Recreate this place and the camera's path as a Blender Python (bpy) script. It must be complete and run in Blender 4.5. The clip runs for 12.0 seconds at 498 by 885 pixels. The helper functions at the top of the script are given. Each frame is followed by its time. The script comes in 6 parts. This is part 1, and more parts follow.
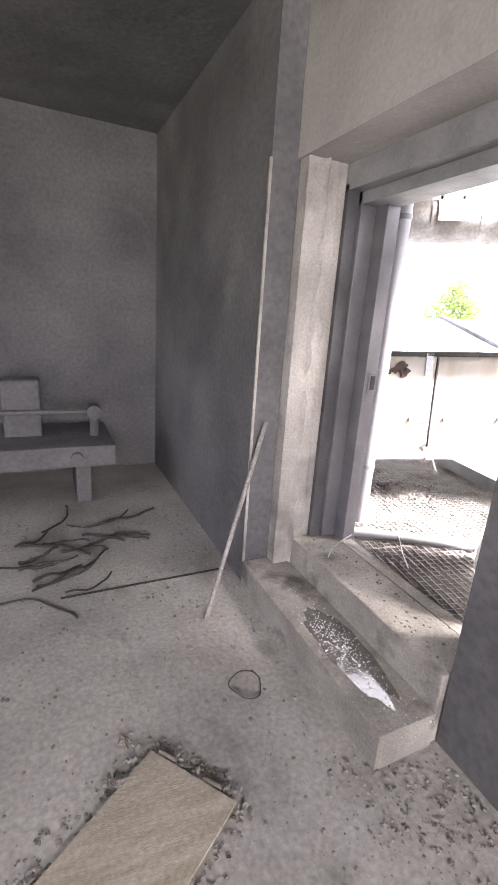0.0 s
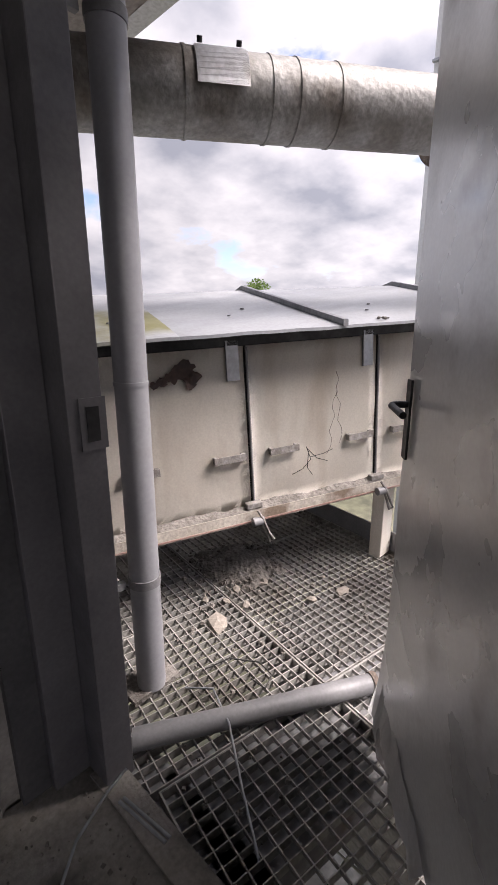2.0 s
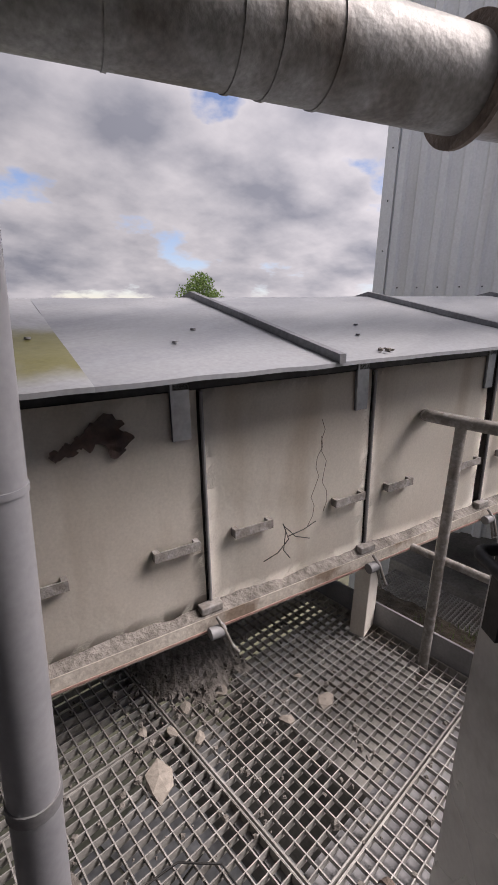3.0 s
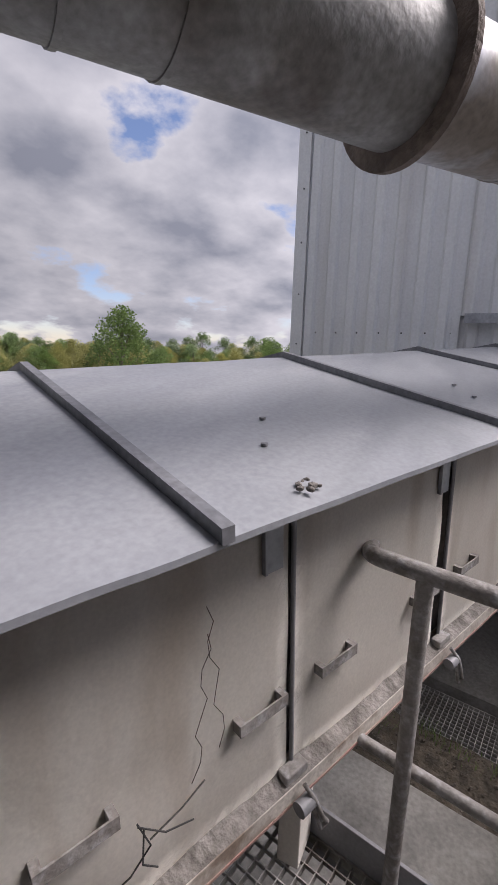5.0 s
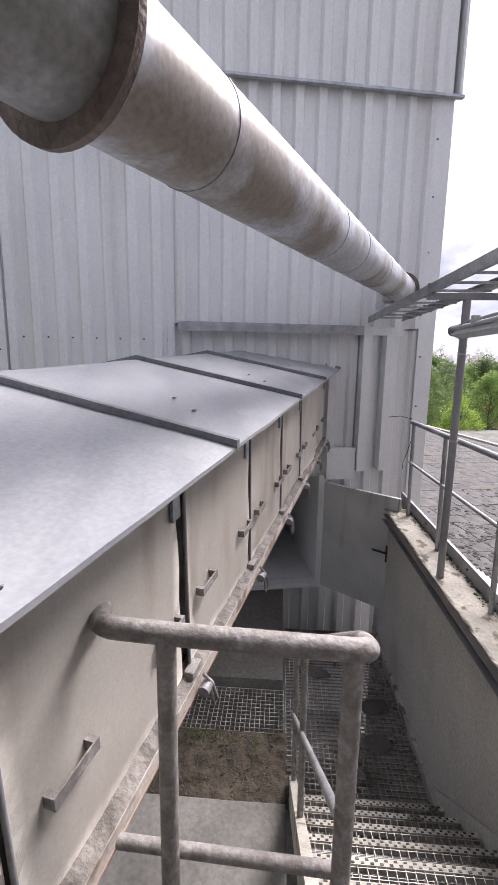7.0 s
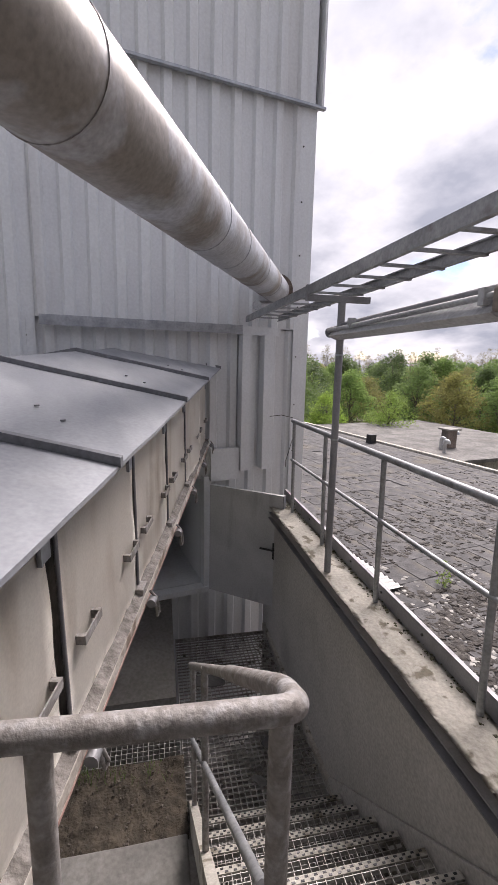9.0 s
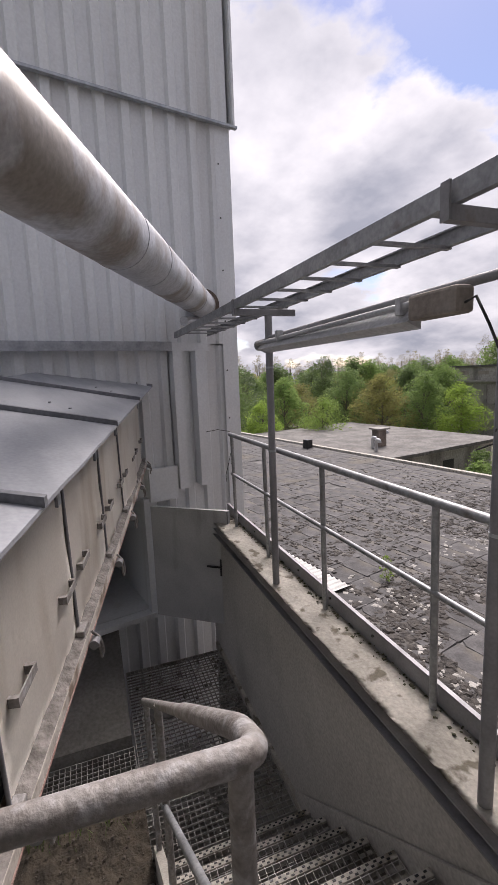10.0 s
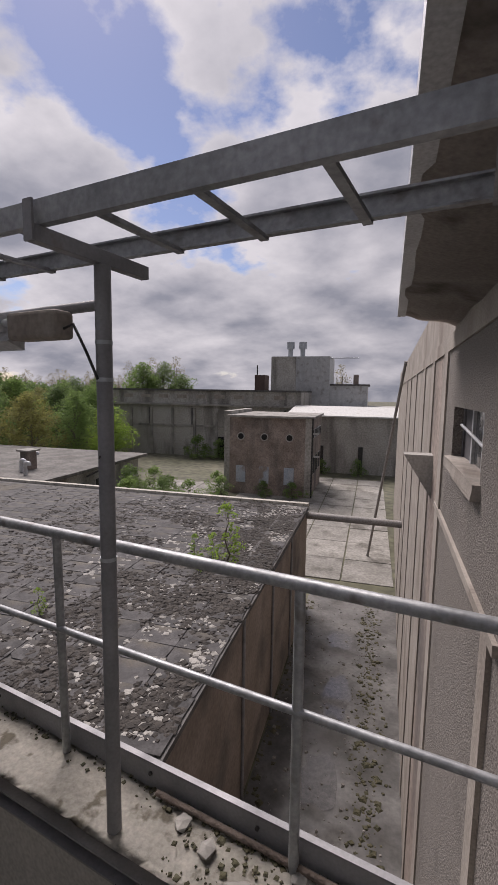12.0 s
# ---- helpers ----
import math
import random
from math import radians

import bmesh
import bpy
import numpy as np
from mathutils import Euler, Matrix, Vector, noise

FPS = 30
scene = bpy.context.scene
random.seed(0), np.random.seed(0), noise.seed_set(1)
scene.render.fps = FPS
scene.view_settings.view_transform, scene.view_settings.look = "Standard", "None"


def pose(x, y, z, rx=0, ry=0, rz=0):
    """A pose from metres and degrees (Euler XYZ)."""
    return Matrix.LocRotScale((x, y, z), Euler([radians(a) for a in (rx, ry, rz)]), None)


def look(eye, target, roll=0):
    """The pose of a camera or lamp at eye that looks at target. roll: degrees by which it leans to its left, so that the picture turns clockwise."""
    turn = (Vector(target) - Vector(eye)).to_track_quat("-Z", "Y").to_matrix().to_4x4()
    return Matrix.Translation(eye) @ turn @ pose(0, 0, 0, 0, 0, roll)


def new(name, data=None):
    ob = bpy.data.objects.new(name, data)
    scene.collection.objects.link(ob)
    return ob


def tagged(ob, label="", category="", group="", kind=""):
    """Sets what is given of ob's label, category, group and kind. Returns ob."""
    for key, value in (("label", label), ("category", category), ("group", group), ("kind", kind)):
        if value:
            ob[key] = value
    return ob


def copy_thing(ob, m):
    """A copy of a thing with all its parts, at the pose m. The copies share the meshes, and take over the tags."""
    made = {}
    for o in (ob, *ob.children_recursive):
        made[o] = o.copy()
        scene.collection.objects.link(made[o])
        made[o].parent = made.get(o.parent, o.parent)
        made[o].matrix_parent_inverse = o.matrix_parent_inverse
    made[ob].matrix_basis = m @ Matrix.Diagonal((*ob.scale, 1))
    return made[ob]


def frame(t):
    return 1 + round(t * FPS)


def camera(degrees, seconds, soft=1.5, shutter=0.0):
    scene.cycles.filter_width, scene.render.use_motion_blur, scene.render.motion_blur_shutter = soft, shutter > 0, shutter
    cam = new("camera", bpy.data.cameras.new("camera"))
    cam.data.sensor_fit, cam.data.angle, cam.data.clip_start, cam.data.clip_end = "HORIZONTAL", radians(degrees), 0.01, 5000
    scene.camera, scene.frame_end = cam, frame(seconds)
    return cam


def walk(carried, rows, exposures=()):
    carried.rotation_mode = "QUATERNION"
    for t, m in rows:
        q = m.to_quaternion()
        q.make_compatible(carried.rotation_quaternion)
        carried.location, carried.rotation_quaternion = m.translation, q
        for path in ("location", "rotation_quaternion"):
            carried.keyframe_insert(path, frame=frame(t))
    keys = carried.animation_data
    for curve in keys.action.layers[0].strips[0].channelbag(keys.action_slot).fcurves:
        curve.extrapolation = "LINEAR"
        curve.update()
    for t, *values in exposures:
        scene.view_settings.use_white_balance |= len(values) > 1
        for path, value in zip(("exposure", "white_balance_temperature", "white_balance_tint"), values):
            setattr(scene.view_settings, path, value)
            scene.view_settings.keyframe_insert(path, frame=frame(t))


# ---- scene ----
cam = camera(58.7, 12.0)
PATH = [
    (0, (0.878, 0.777, 1.703), (1.708, 2.512, 1.152), 3.9),
    (0.5, (1.197, 1.171, 1.65), (2.054, 2.902, 1.131), 0.9),
    (1, (1.522, 1.442, 1.587), (2.639, 3.011, 1.048), 1.6),
    (1.5, (1.866, 1.639, 1.571), (3.247, 2.971, 1.004), 3.0),
    (2, (2.15, 1.903, 1.585), (3.571, 3.214, 1.073), -0.1),
    (2.5, (2.388, 2.215, 1.588), (3.855, 3.467, 1.058), 0.2),
    (3, (2.577, 2.344, 1.692), (4.154, 3.454, 1.161), 1.8),
    (3.2, (2.691, 2.355, 1.679), (4.288, 3.435, 1.149), 1.8),
    (4.8, (3.135, 2.507, 1.84), (4.845, 3.461, 1.431), 1.3),
    (5, (3.237, 2.58, 1.855), (5.003, 3.436, 1.467), 1.8),
    (5.5, (3.384, 2.609, 1.909), (5.293, 3.067, 1.527), 3.4),
    (6, (3.443, 2.581, 1.904), (5.405, 2.582, 1.516), 3.5),
    (6.5, (3.455, 2.567, 1.908), (5.409, 2.362, 1.531), 2.3),
    (7, (3.462, 2.565, 1.905), (5.414, 2.304, 1.551), 0.9),
    (7.5, (3.474, 2.574, 1.907), (5.405, 2.195, 1.551), 1.4),
    (7.7, (3.497, 2.584, 1.903), (5.406, 2.114, 1.537), 1.7),
    (9.5, (3.671, 2.551, 1.926), (5.442, 1.682, 1.597), -0.4),
    (10, (3.676, 2.536, 1.936), (5.363, 1.505, 1.635), -2.2),
    (10.5, (3.665, 2.504, 1.938), (5.112, 1.146, 1.691), -1.7),
    (11, (3.648, 2.454, 1.944), (4.729, 0.786, 1.717), 0.1),
    (11.5, (3.626, 2.421, 1.946), (4.412, 0.596, 1.722), 0.6),
    (12, (3.611, 2.392, 1.953), (4.142, 0.478, 1.722), 0.9),
]
EXPOSURES = [(t, e, 6600 if t < 4 else 6300 if t < 9 else 6500, 20) for t, e in ((0.0, 5.4), (0.5, 4.55), (1.0, 4.0), (1.5, 3.1), (2.0, 2.3), (2.5, 1.82), (3.0, 1.62), (5.0, 1.5), (5.5, 1.62), (6.0, 1.85), (6.5, 2.25), (7.5, 2.1), (9.5, 1.68), (10.0, 1.55), (10.5, 1.42), (11.0, 1.2), (12.0, 0.98))]
walk(cam, [(t, look(eye, target, roll)) for t, eye, target, roll in PATH], EXPOSURES)


# ---- world, sun, exposure ----
SUN_DIR = Vector((0.50, -0.62, 1.0)).normalized()
world = bpy.data.worlds.new("world")
scene.world = world
world.use_nodes = True
wn, wl = world.node_tree.nodes, world.node_tree.links
wn.clear()
w_out, w_bg = wn.new("ShaderNodeOutputWorld"), wn.new("ShaderNodeBackground")
w_sky = wn.new("ShaderNodeTexSky")
w_sky.sky_type, w_sky.sun_disc = "NISHITA", False
w_sky.sun_elevation = math.asin(SUN_DIR.z)
w_sky.sun_rotation = math.atan2(SUN_DIR.x, SUN_DIR.y)
w_co, w_map = wn.new("ShaderNodeTexCoord"), wn.new("ShaderNodeMapping")
w_map.inputs["Scale"].default_value = (1.0, 1.0, 1.0)
w_map.inputs["Location"].default_value = (0.35, 1.25, 0.2)
w_n1, w_n2 = wn.new("ShaderNodeTexNoise"), wn.new("ShaderNodeTexNoise")
w_n1.inputs["Scale"].default_value, w_n1.inputs["Detail"].default_value, w_n1.inputs["Roughness"].default_value = 1.55, 9.0, 0.55
w_n2.inputs["Scale"].default_value, w_n2.inputs["Detail"].default_value, w_n2.inputs["Roughness"].default_value = 3.4, 6.0, 0.5
w_r1, w_r2, w_mix, w_gain = wn.new("ShaderNodeValToRGB"), wn.new("ShaderNodeValToRGB"), wn.new("ShaderNodeMix"), wn.new("ShaderNodeMix")
w_mix.data_type = w_gain.data_type = "RGBA"
w_gain.blend_type = "MULTIPLY"
w_gain.inputs["Factor"].default_value = 1.0
w_gain.inputs[7].default_value = (0.50, 0.46, 0.47, 1)
w_sky.dust_density, w_sky.ozone_density = 0.3, 2.0
w_r1.color_ramp.elements[0].position, w_r1.color_ramp.elements[1].position = 0.395, 0.445
w_r2.color_ramp.elements[0].position, w_r2.color_ramp.elements[1].position = 0.42, 0.62
w_r2.color_ramp.elements[0].color = (3.6, 3.6, 3.65, 1)
w_r2.color_ramp.elements[1].color = (1.45, 1.55, 1.78, 1)
# cloud layer: the view direction laid out on a flat sheet overhead
w_sep, w_up, w_lay, w_sheet = wn.new("ShaderNodeSeparateXYZ"), wn.new("ShaderNodeMath"), wn.new("ShaderNodeMath"), wn.new("ShaderNodeVectorMath")
w_up.operation, w_lay.operation, w_sheet.operation = "MAXIMUM", "ADD", "DIVIDE"
w_up.inputs[1].default_value, w_lay.inputs[1].default_value = 0.0, 0.34
wl.new(w_co.outputs["Generated"], w_sep.inputs["Vector"])
wl.new(w_sep.outputs["Z"], w_up.inputs[0])
wl.new(w_up.outputs["Value"], w_lay.inputs[0])
wl.new(w_co.outputs["Generated"], w_sheet.inputs[0])
wl.new(w_lay.outputs["Value"], w_sheet.inputs[1])
wl.new(w_sheet.outputs["Vector"], w_map.inputs["Vector"])
w_fold = wn.new("ShaderNodeMix")
w_fold.inputs["Factor"].default_value = 0.38
wl.new(w_n1.outputs["Fac"], w_fold.inputs[2])
wl.new(w_n2.outputs["Fac"], w_fold.inputs[3])
wl.new(w_map.outputs["Vector"], w_n1.inputs["Vector"])
wl.new(w_map.outputs["Vector"], w_n2.inputs["Vector"])
wl.new(w_n1.outputs["Fac"], w_r1.inputs["Fac"])
wl.new(w_fold.outputs[0], w_r2.inputs["Fac"])
wl.new(w_sky.outputs["Color"], w_gain.inputs[6])
wl.new(w_r1.outputs["Color"], w_mix.inputs["Factor"])
wl.new(w_gain.outputs[2], w_mix.inputs[6])
# clouds are brighter towards the sun
w_dot, w_near, w_lit = wn.new("ShaderNodeVectorMath"), wn.new("ShaderNodeMapRange"), wn.new("ShaderNodeVectorMath")
w_dot.operation, w_lit.operation = "DOT_PRODUCT", "SCALE"
w_dot.inputs[1].default_value = SUN_DIR
for name, v in (("From Min", 0.0), ("From Max", 0.85), ("To Min", 0.55), ("To Max", 1.02)):
    w_near.inputs[name].default_value = v
wl.new(w_co.outputs["Generated"], w_dot.inputs[0])
wl.new(w_dot.outputs["Value"], w_near.inputs["Value"])
wl.new(w_r2.outputs["Color"], w_lit.inputs[0])
wl.new(w_near.outputs["Result"], w_lit.inputs["Scale"])
wl.new(w_lit.outputs["Vector"], w_mix.inputs[7])
wl.new(w_mix.outputs[2], w_bg.inputs["Color"])
w_bg.inputs["Strength"].default_value = 0.1
wl.new(w_bg.outputs["Background"], w_out.inputs["Surface"])

sun = new("sun", bpy.data.lights.new("sun", "SUN"))
sun.data.energy, sun.data.angle, sun.data.color = 2.3, radians(34), (1.0, 0.95, 0.88)
sun.matrix_world = look(SUN_DIR * 40, (0, 0, 0))

# area lamps for daylight, in two unseen window openings added to the room
for name, at, to, sx, sy, en in (("added_light_south", (0.8, -3.02, 1.85), (0.8, 5, 0.6), 2.6, 1.85, 8.5), ("added_light_west", (-3.98, 2.55, 1.85), (5, 2.55, 0.6), 4.0, 1.85, 0.8)):
    al = new(name, bpy.data.lights.new(name, "AREA"))
    al.data.shape, al.data.size, al.data.size_y, al.data.energy = "RECTANGLE", sx, sy, en
    al.data.color = (1.0, 0.98, 0.95)
    al.matrix_world = look(at, to)

# ---- materials ----
def mat(name, a, b, rough=0.7, metal=0.0, scale=6.0, spread=(0.35, 0.65), fine=60.0, fine_amt=0.18, bump=0.15, bump_scale=40.0,
        stain=None, stain_scale=1.5, stain_pos=(0.55, 0.7), stretch=(1, 1, 1), stain_stretch=(1, 1, 1), rough_var=0.12, vary=0.0, spec=0.5):
    """A surface of two tones mixed by large noise, with fine grain, an optional stain and relief."""
    m = bpy.data.materials.new(name)
    m.use_nodes = True
    nt = m.node_tree
    nd, lk = nt.nodes, nt.links
    bsdf = nd["Principled BSDF"]
    co = nd.new("ShaderNodeTexCoord")
    def noise_tex(sc, detail, st):
        mp, nz = nd.new("ShaderNodeMapping"), nd.new("ShaderNodeTexNoise")
        mp.inputs["Scale"].default_value = st
        nz.inputs["Scale"].default_value, nz.inputs["Detail"].default_value = sc, detail
        lk.new(co.outputs["Object"], mp.inputs["Vector"])
        lk.new(mp.outputs["Vector"], nz.inputs["Vector"])
        return nz.outputs["Fac"]
    def ramp(sock, p0, p1, c0=(0, 0, 0, 1), c1=(1, 1, 1, 1)):
        r = nd.new("ShaderNodeValToRGB")
        r.color_ramp.elements[0].position, r.color_ramp.elements[1].position = p0, p1
        r.color_ramp.elements[0].color, r.color_ramp.elements[1].color = c0, c1
        lk.new(sock, r.inputs["Fac"])
        return r.outputs["Color"]
    def mix(f, x, y, kind="MIX"):
        q = nd.new("ShaderNodeMix")
        q.data_type, q.blend_type = "RGBA", kind
        for sock, v in ((q.inputs["Factor"], f), (q.inputs[6], x), (q.inputs[7], y)):
            if isinstance(v, (int, float, tuple)):
                sock.default_value = v
            else:
                lk.new(v, sock)
        return q.outputs[2]
    big = noise_tex(scale, 6.0, stretch)
    col = mix(ramp(big, *spread), (*a, 1), (*b, 1))
    if stain:
        st = noise_tex(stain_scale, 9.0, stain_stretch)
        col = mix(ramp(st, *stain_pos), col, (*stain, 1))
    grain = noise_tex(fine, 4.0, (1, 1, 1))
    lo, hi = 1 - fine_amt * 1.6, 1 + fine_amt * 0.6
    col = mix(1.0, col, ramp(grain, 0.25, 0.75, (lo, lo, lo, 1), (min(hi, 1.4),) * 3 + (1,)), "MULTIPLY")
    if vary:
        info = nd.new("ShaderNodeObjectInfo")
        col = mix(1.0, col, ramp(info.outputs["Random"], 0.0, 1.0, (1 - vary,) * 3 + (1,), (1.0, 1.0, 1.0, 1)), "MULTIPLY")
    lk.new(col, bsdf.inputs["Base Color"])
    rg = ramp(noise_tex(scale * 2.3, 5.0, stretch), 0.3, 0.7, (max(rough - rough_var, 0.03),) * 3 + (1,), (min(rough + rough_var, 1),) * 3 + (1,))
    lk.new(rg, bsdf.inputs["Roughness"])
    bsdf.inputs["Metallic"].default_value = metal
    bsdf.inputs["Specular IOR Level"].default_value = spec
    if bump:
        bp = nd.new("ShaderNodeBump")
        bp.inputs["Strength"].default_value, bp.inputs["Distance"].default_value = bump, 0.02
        lk.new(noise_tex(bump_scale, 5.0, stretch), bp.inputs["Height"])
        lk.new(bp.outputs["Normal"], bsdf.inputs["Normal"])
    return m


M_floor = mat("dusty_concrete_floor", (0.28, 0.265, 0.25), (0.40, 0.385, 0.36), 0.92, scale=1.6, fine=45, fine_amt=0.2, bump=0.25, bump_scale=22, stain=(0.15, 0.14, 0.13), stain_scale=2.2, stain_pos=(0.6, 0.75))
M_darkwall = mat("dark_plaster", (0.085, 0.084, 0.09), (0.15, 0.147, 0.15), 0.9, scale=1.2, fine=30, bump=0.4, bump_scale=12, stain=(0.20, 0.195, 0.19), stain_scale=0.9, stain_pos=(0.62, 0.75))
M_column = mat("rough_cast_concrete", (0.30, 0.285, 0.265), (0.42, 0.40, 0.375), 0.9, scale=3, fine=80, fine_amt=0.14, bump=0.8, bump_scale=20, stain=(0.20, 0.19, 0.178), stain_scale=2.5)
M_lintel = mat("smooth_grey_concrete", (0.30, 0.29, 0.28), (0.40, 0.385, 0.37), 0.9, scale=1.5, fine=60, fine_amt=0.1, bump=0.15, bump_scale=25, stain=(0.22, 0.21, 0.20), stain_scale=1.2)
M_step = mat("step_concrete", (0.22, 0.205, 0.185), (0.36, 0.34, 0.31), 0.85, scale=3.5, fine=80, bump=0.35, bump_scale=45, stain=(0.12, 0.11, 0.10), stain_scale=4, stain_pos=(0.55, 0.7))
M_steel = mat("grey_painted_steel", (0.19, 0.19, 0.20), (0.27, 0.27, 0.28), 0.55, 0.1, scale=5, fine=90, fine_amt=0.1, bump=0.05, stain=(0.20, 0.15, 0.12), stain_scale=5, stain_pos=(0.68, 0.78))
M_galv = mat("galvanised_steel", (0.34, 0.36, 0.39), (0.48, 0.50, 0.53), 0.42, 0.7, scale=9, fine=50, fine_amt=0.12, bump=0.05, stain=(0.26, 0.25, 0.25), stain_scale=6, stain_pos=(0.6, 0.8))
M_cream = mat("cream_painted_panel", (0.76, 0.71, 0.64), (0.82, 0.785, 0.72), 0.55, 0.0, scale=2.2, fine=120, fine_amt=0.06, bump=0.06, bump_scale=30, stain=(0.50, 0.42, 0.33), stain_scale=2.2, stain_pos=(0.53, 0.80), stain_stretch=(2.0, 2.0, 0.45))
M_roofzinc = mat("weathered_zinc_sheet", (0.27, 0.283, 0.31), (0.34, 0.353, 0.375), 0.5, 0.25, scale=2.5, fine=70, fine_amt=0.1, bump=0.05, bump_scale=18, stain=(0.40, 0.41, 0.43), stain_scale=2.4, stain_pos=(0.58, 0.75), stretch=(0.4, 1.4, 1))
M_duct = mat("zinc_duct_sheet", (0.44, 0.45, 0.475), (0.56, 0.57, 0.60), 0.45, 0.25, scale=3, fine=60, bump=0.08, bump_scale=20, stain=(0.27, 0.235, 0.20), stain_scale=2.6, stain_pos=(0.50, 0.60))
M_ductold = mat("grimy_duct_sheet", (0.24, 0.235, 0.225), (0.36, 0.355, 0.345), 0.55, 0.2, scale=3, fine=55, fine_amt=0.22, bump=0.2, bump_scale=30, stain=(0.14, 0.12, 0.10), stain_scale=3.2, stain_pos=(0.48, 0.66))
M_rust = mat("rusty_scale", (0.11, 0.085, 0.07), (0.22, 0.175, 0.145), 0.85, scale=9, fine=60, bump=0.6, bump_scale=60)
M_clad = mat("grey_trapezoidal_cladding", (0.68, 0.70, 0.715), (0.75, 0.77, 0.78), 0.5, 0.1, scale=1.2, fine=40, fine_amt=0.06, bump=0.02, stain=(0.58, 0.575, 0.565), stain_scale=1.1, stain_pos=(0.55, 0.8), stain_stretch=(3, 3, 0.25))
M_rail = mat("worn_grey_paint_tube", (0.20, 0.18, 0.165), (0.30, 0.285, 0.27), 0.65, 0.1, scale=16, fine=90, bump=0.25, bump_scale=60, stain=(0.35, 0.34, 0.335), stain_scale=34, stain_pos=(0.50, 0.66))
M_railgalv = mat("dull_galvanised_tube", (0.27, 0.28, 0.29), (0.38, 0.39, 0.40), 0.5, 0.5, scale=8, fine=60, bump=0.08, stain=(0.18, 0.16, 0.15), stain_scale=9, stain_pos=(0.6, 0.75))
M_grate = mat("galvanised_grating", (0.36, 0.35, 0.33), (0.50, 0.49, 0.47), 0.6, 0.4, scale=5, fine=60, bump=0.1, stain=(0.18, 0.16, 0.14), stain_scale=3, stain_pos=(0.5, 0.7))
M_conc = mat("weathered_concrete", (0.24, 0.23, 0.21), (0.36, 0.345, 0.32), 0.9, scale=1.3, fine=35, bump=0.35, bump_scale=20, stain=(0.13, 0.125, 0.115), stain_scale=0.9, stain_pos=(0.52, 0.72), stain_stretch=(1, 1, 0.4))
M_wellwall = mat("stained_render", (0.44, 0.425, 0.40), (0.53, 0.515, 0.49), 0.85, scale=1.0, fine=60, bump=0.15, stain=(0.34, 0.325, 0.305), stain_scale=1.4, stain_pos=(0.5, 0.78))
M_pebble = mat("pebbledash", (0.15, 0.135, 0.12), (0.28, 0.255, 0.23), 0.95, scale=55, spread=(0.4, 0.6), fine=110, fine_amt=0.35, bump=1.0, bump_scale=70, stain=(0.16, 0.145, 0.13), stain_scale=0.9)
M_panel = mat("beige_concrete_strip", (0.27, 0.24, 0.21), (0.36, 0.325, 0.285), 0.9, scale=2, fine=50, bump=0.2, stain=(0.20, 0.165, 0.14), stain_scale=1.4, stain_stretch=(1, 1, 0.3))
M_brick = mat("weathered_brick_render", (0.22, 0.175, 0.15), (0.36, 0.30, 0.26), 0.95, scale=0.9, fine=12, fine_amt=0.3, bump=0.4, bump_scale=8, stain=(0.13, 0.115, 0.105), stain_scale=0.6, stain_pos=(0.5, 0.68), stain_stretch=(1, 1, 0.4))
M_hall = mat("old_hall_concrete", (0.34, 0.325, 0.295), (0.44, 0.425, 0.395), 0.95, scale=0.35, fine=6, fine_amt=0.25, bump=0.2, bump_scale=4, stain=(0.19, 0.18, 0.165), stain_scale=0.35, stain_pos=(0.5, 0.66), stain_stretch=(1.6, 1.6, 0.3))
M_slate = mat("mossy_slate", (0.036, 0.034, 0.035), (0.095, 0.09, 0.09), 0.8, scale=2.5, fine=25, fine_amt=0.25, bump=0.35, bump_scale=15, stain=(0.10, 0.085, 0.06), stain_scale=0.7, stain_pos=(0.52, 0.66), vary=0.45)
M_litter = mat("black_brown_litter", (0.022, 0.019, 0.017), (0.06, 0.052, 0.045), 0.95, scale=9, bump=0.6, bump_scale=30)
M_felt = mat("dark_roofing_felt", (0.07, 0.068, 0.066), (0.13, 0.125, 0.12), 0.85, scale=2, fine=40, bump=0.4, bump_scale=20)
M_asphalt = mat("wet_old_concrete_yard", (0.16, 0.15, 0.14), (0.30, 0.285, 0.265), 0.75, scale=0.5, fine=8, fine_amt=0.25, bump=0.3, bump_scale=5, stain=(0.09, 0.085, 0.075), stain_scale=0.35, stain_pos=(0.5, 0.62), rough_var=0.25)
M_soil = mat("brown_soil", (0.055, 0.045, 0.033), (0.11, 0.09, 0.065), 0.95, scale=9, fine=60, bump=1.0, bump_scale=35)
M_wood = mat("old_plank", (0.30, 0.265, 0.21), (0.40, 0.36, 0.30), 0.8, scale=4, fine=60, bump=0.2, stretch=(1, 6, 1))
# iron parts; also blackens joints, holes and openings in place of shade
M_black = mat("dark_iron_and_gaps", (0.03, 0.03, 0.032), (0.06, 0.06, 0.062), 0.5, 0.5, scale=12, bump=0.1)
M_cable = mat("black_cable", (0.02, 0.02, 0.02), (0.05, 0.048, 0.045), 0.7, scale=20, bump=0.05)
# near-black colour stands in for the darkness inside openings
M_void = mat("painted_dark_interior", (0.012, 0.012, 0.012), (0.02, 0.02, 0.02), 0.95, bump=0)
M_door = mat("galvanised_door_skin", (0.60, 0.605, 0.61), (0.70, 0.705, 0.71), 0.32, 0.35, scale=1.7, fine=90, fine_amt=0.06, bump=0.05, bump_scale=9, stain=(0.46, 0.455, 0.455), stain_scale=7, stain_pos=(0.55, 0.75), rough_var=0.15)
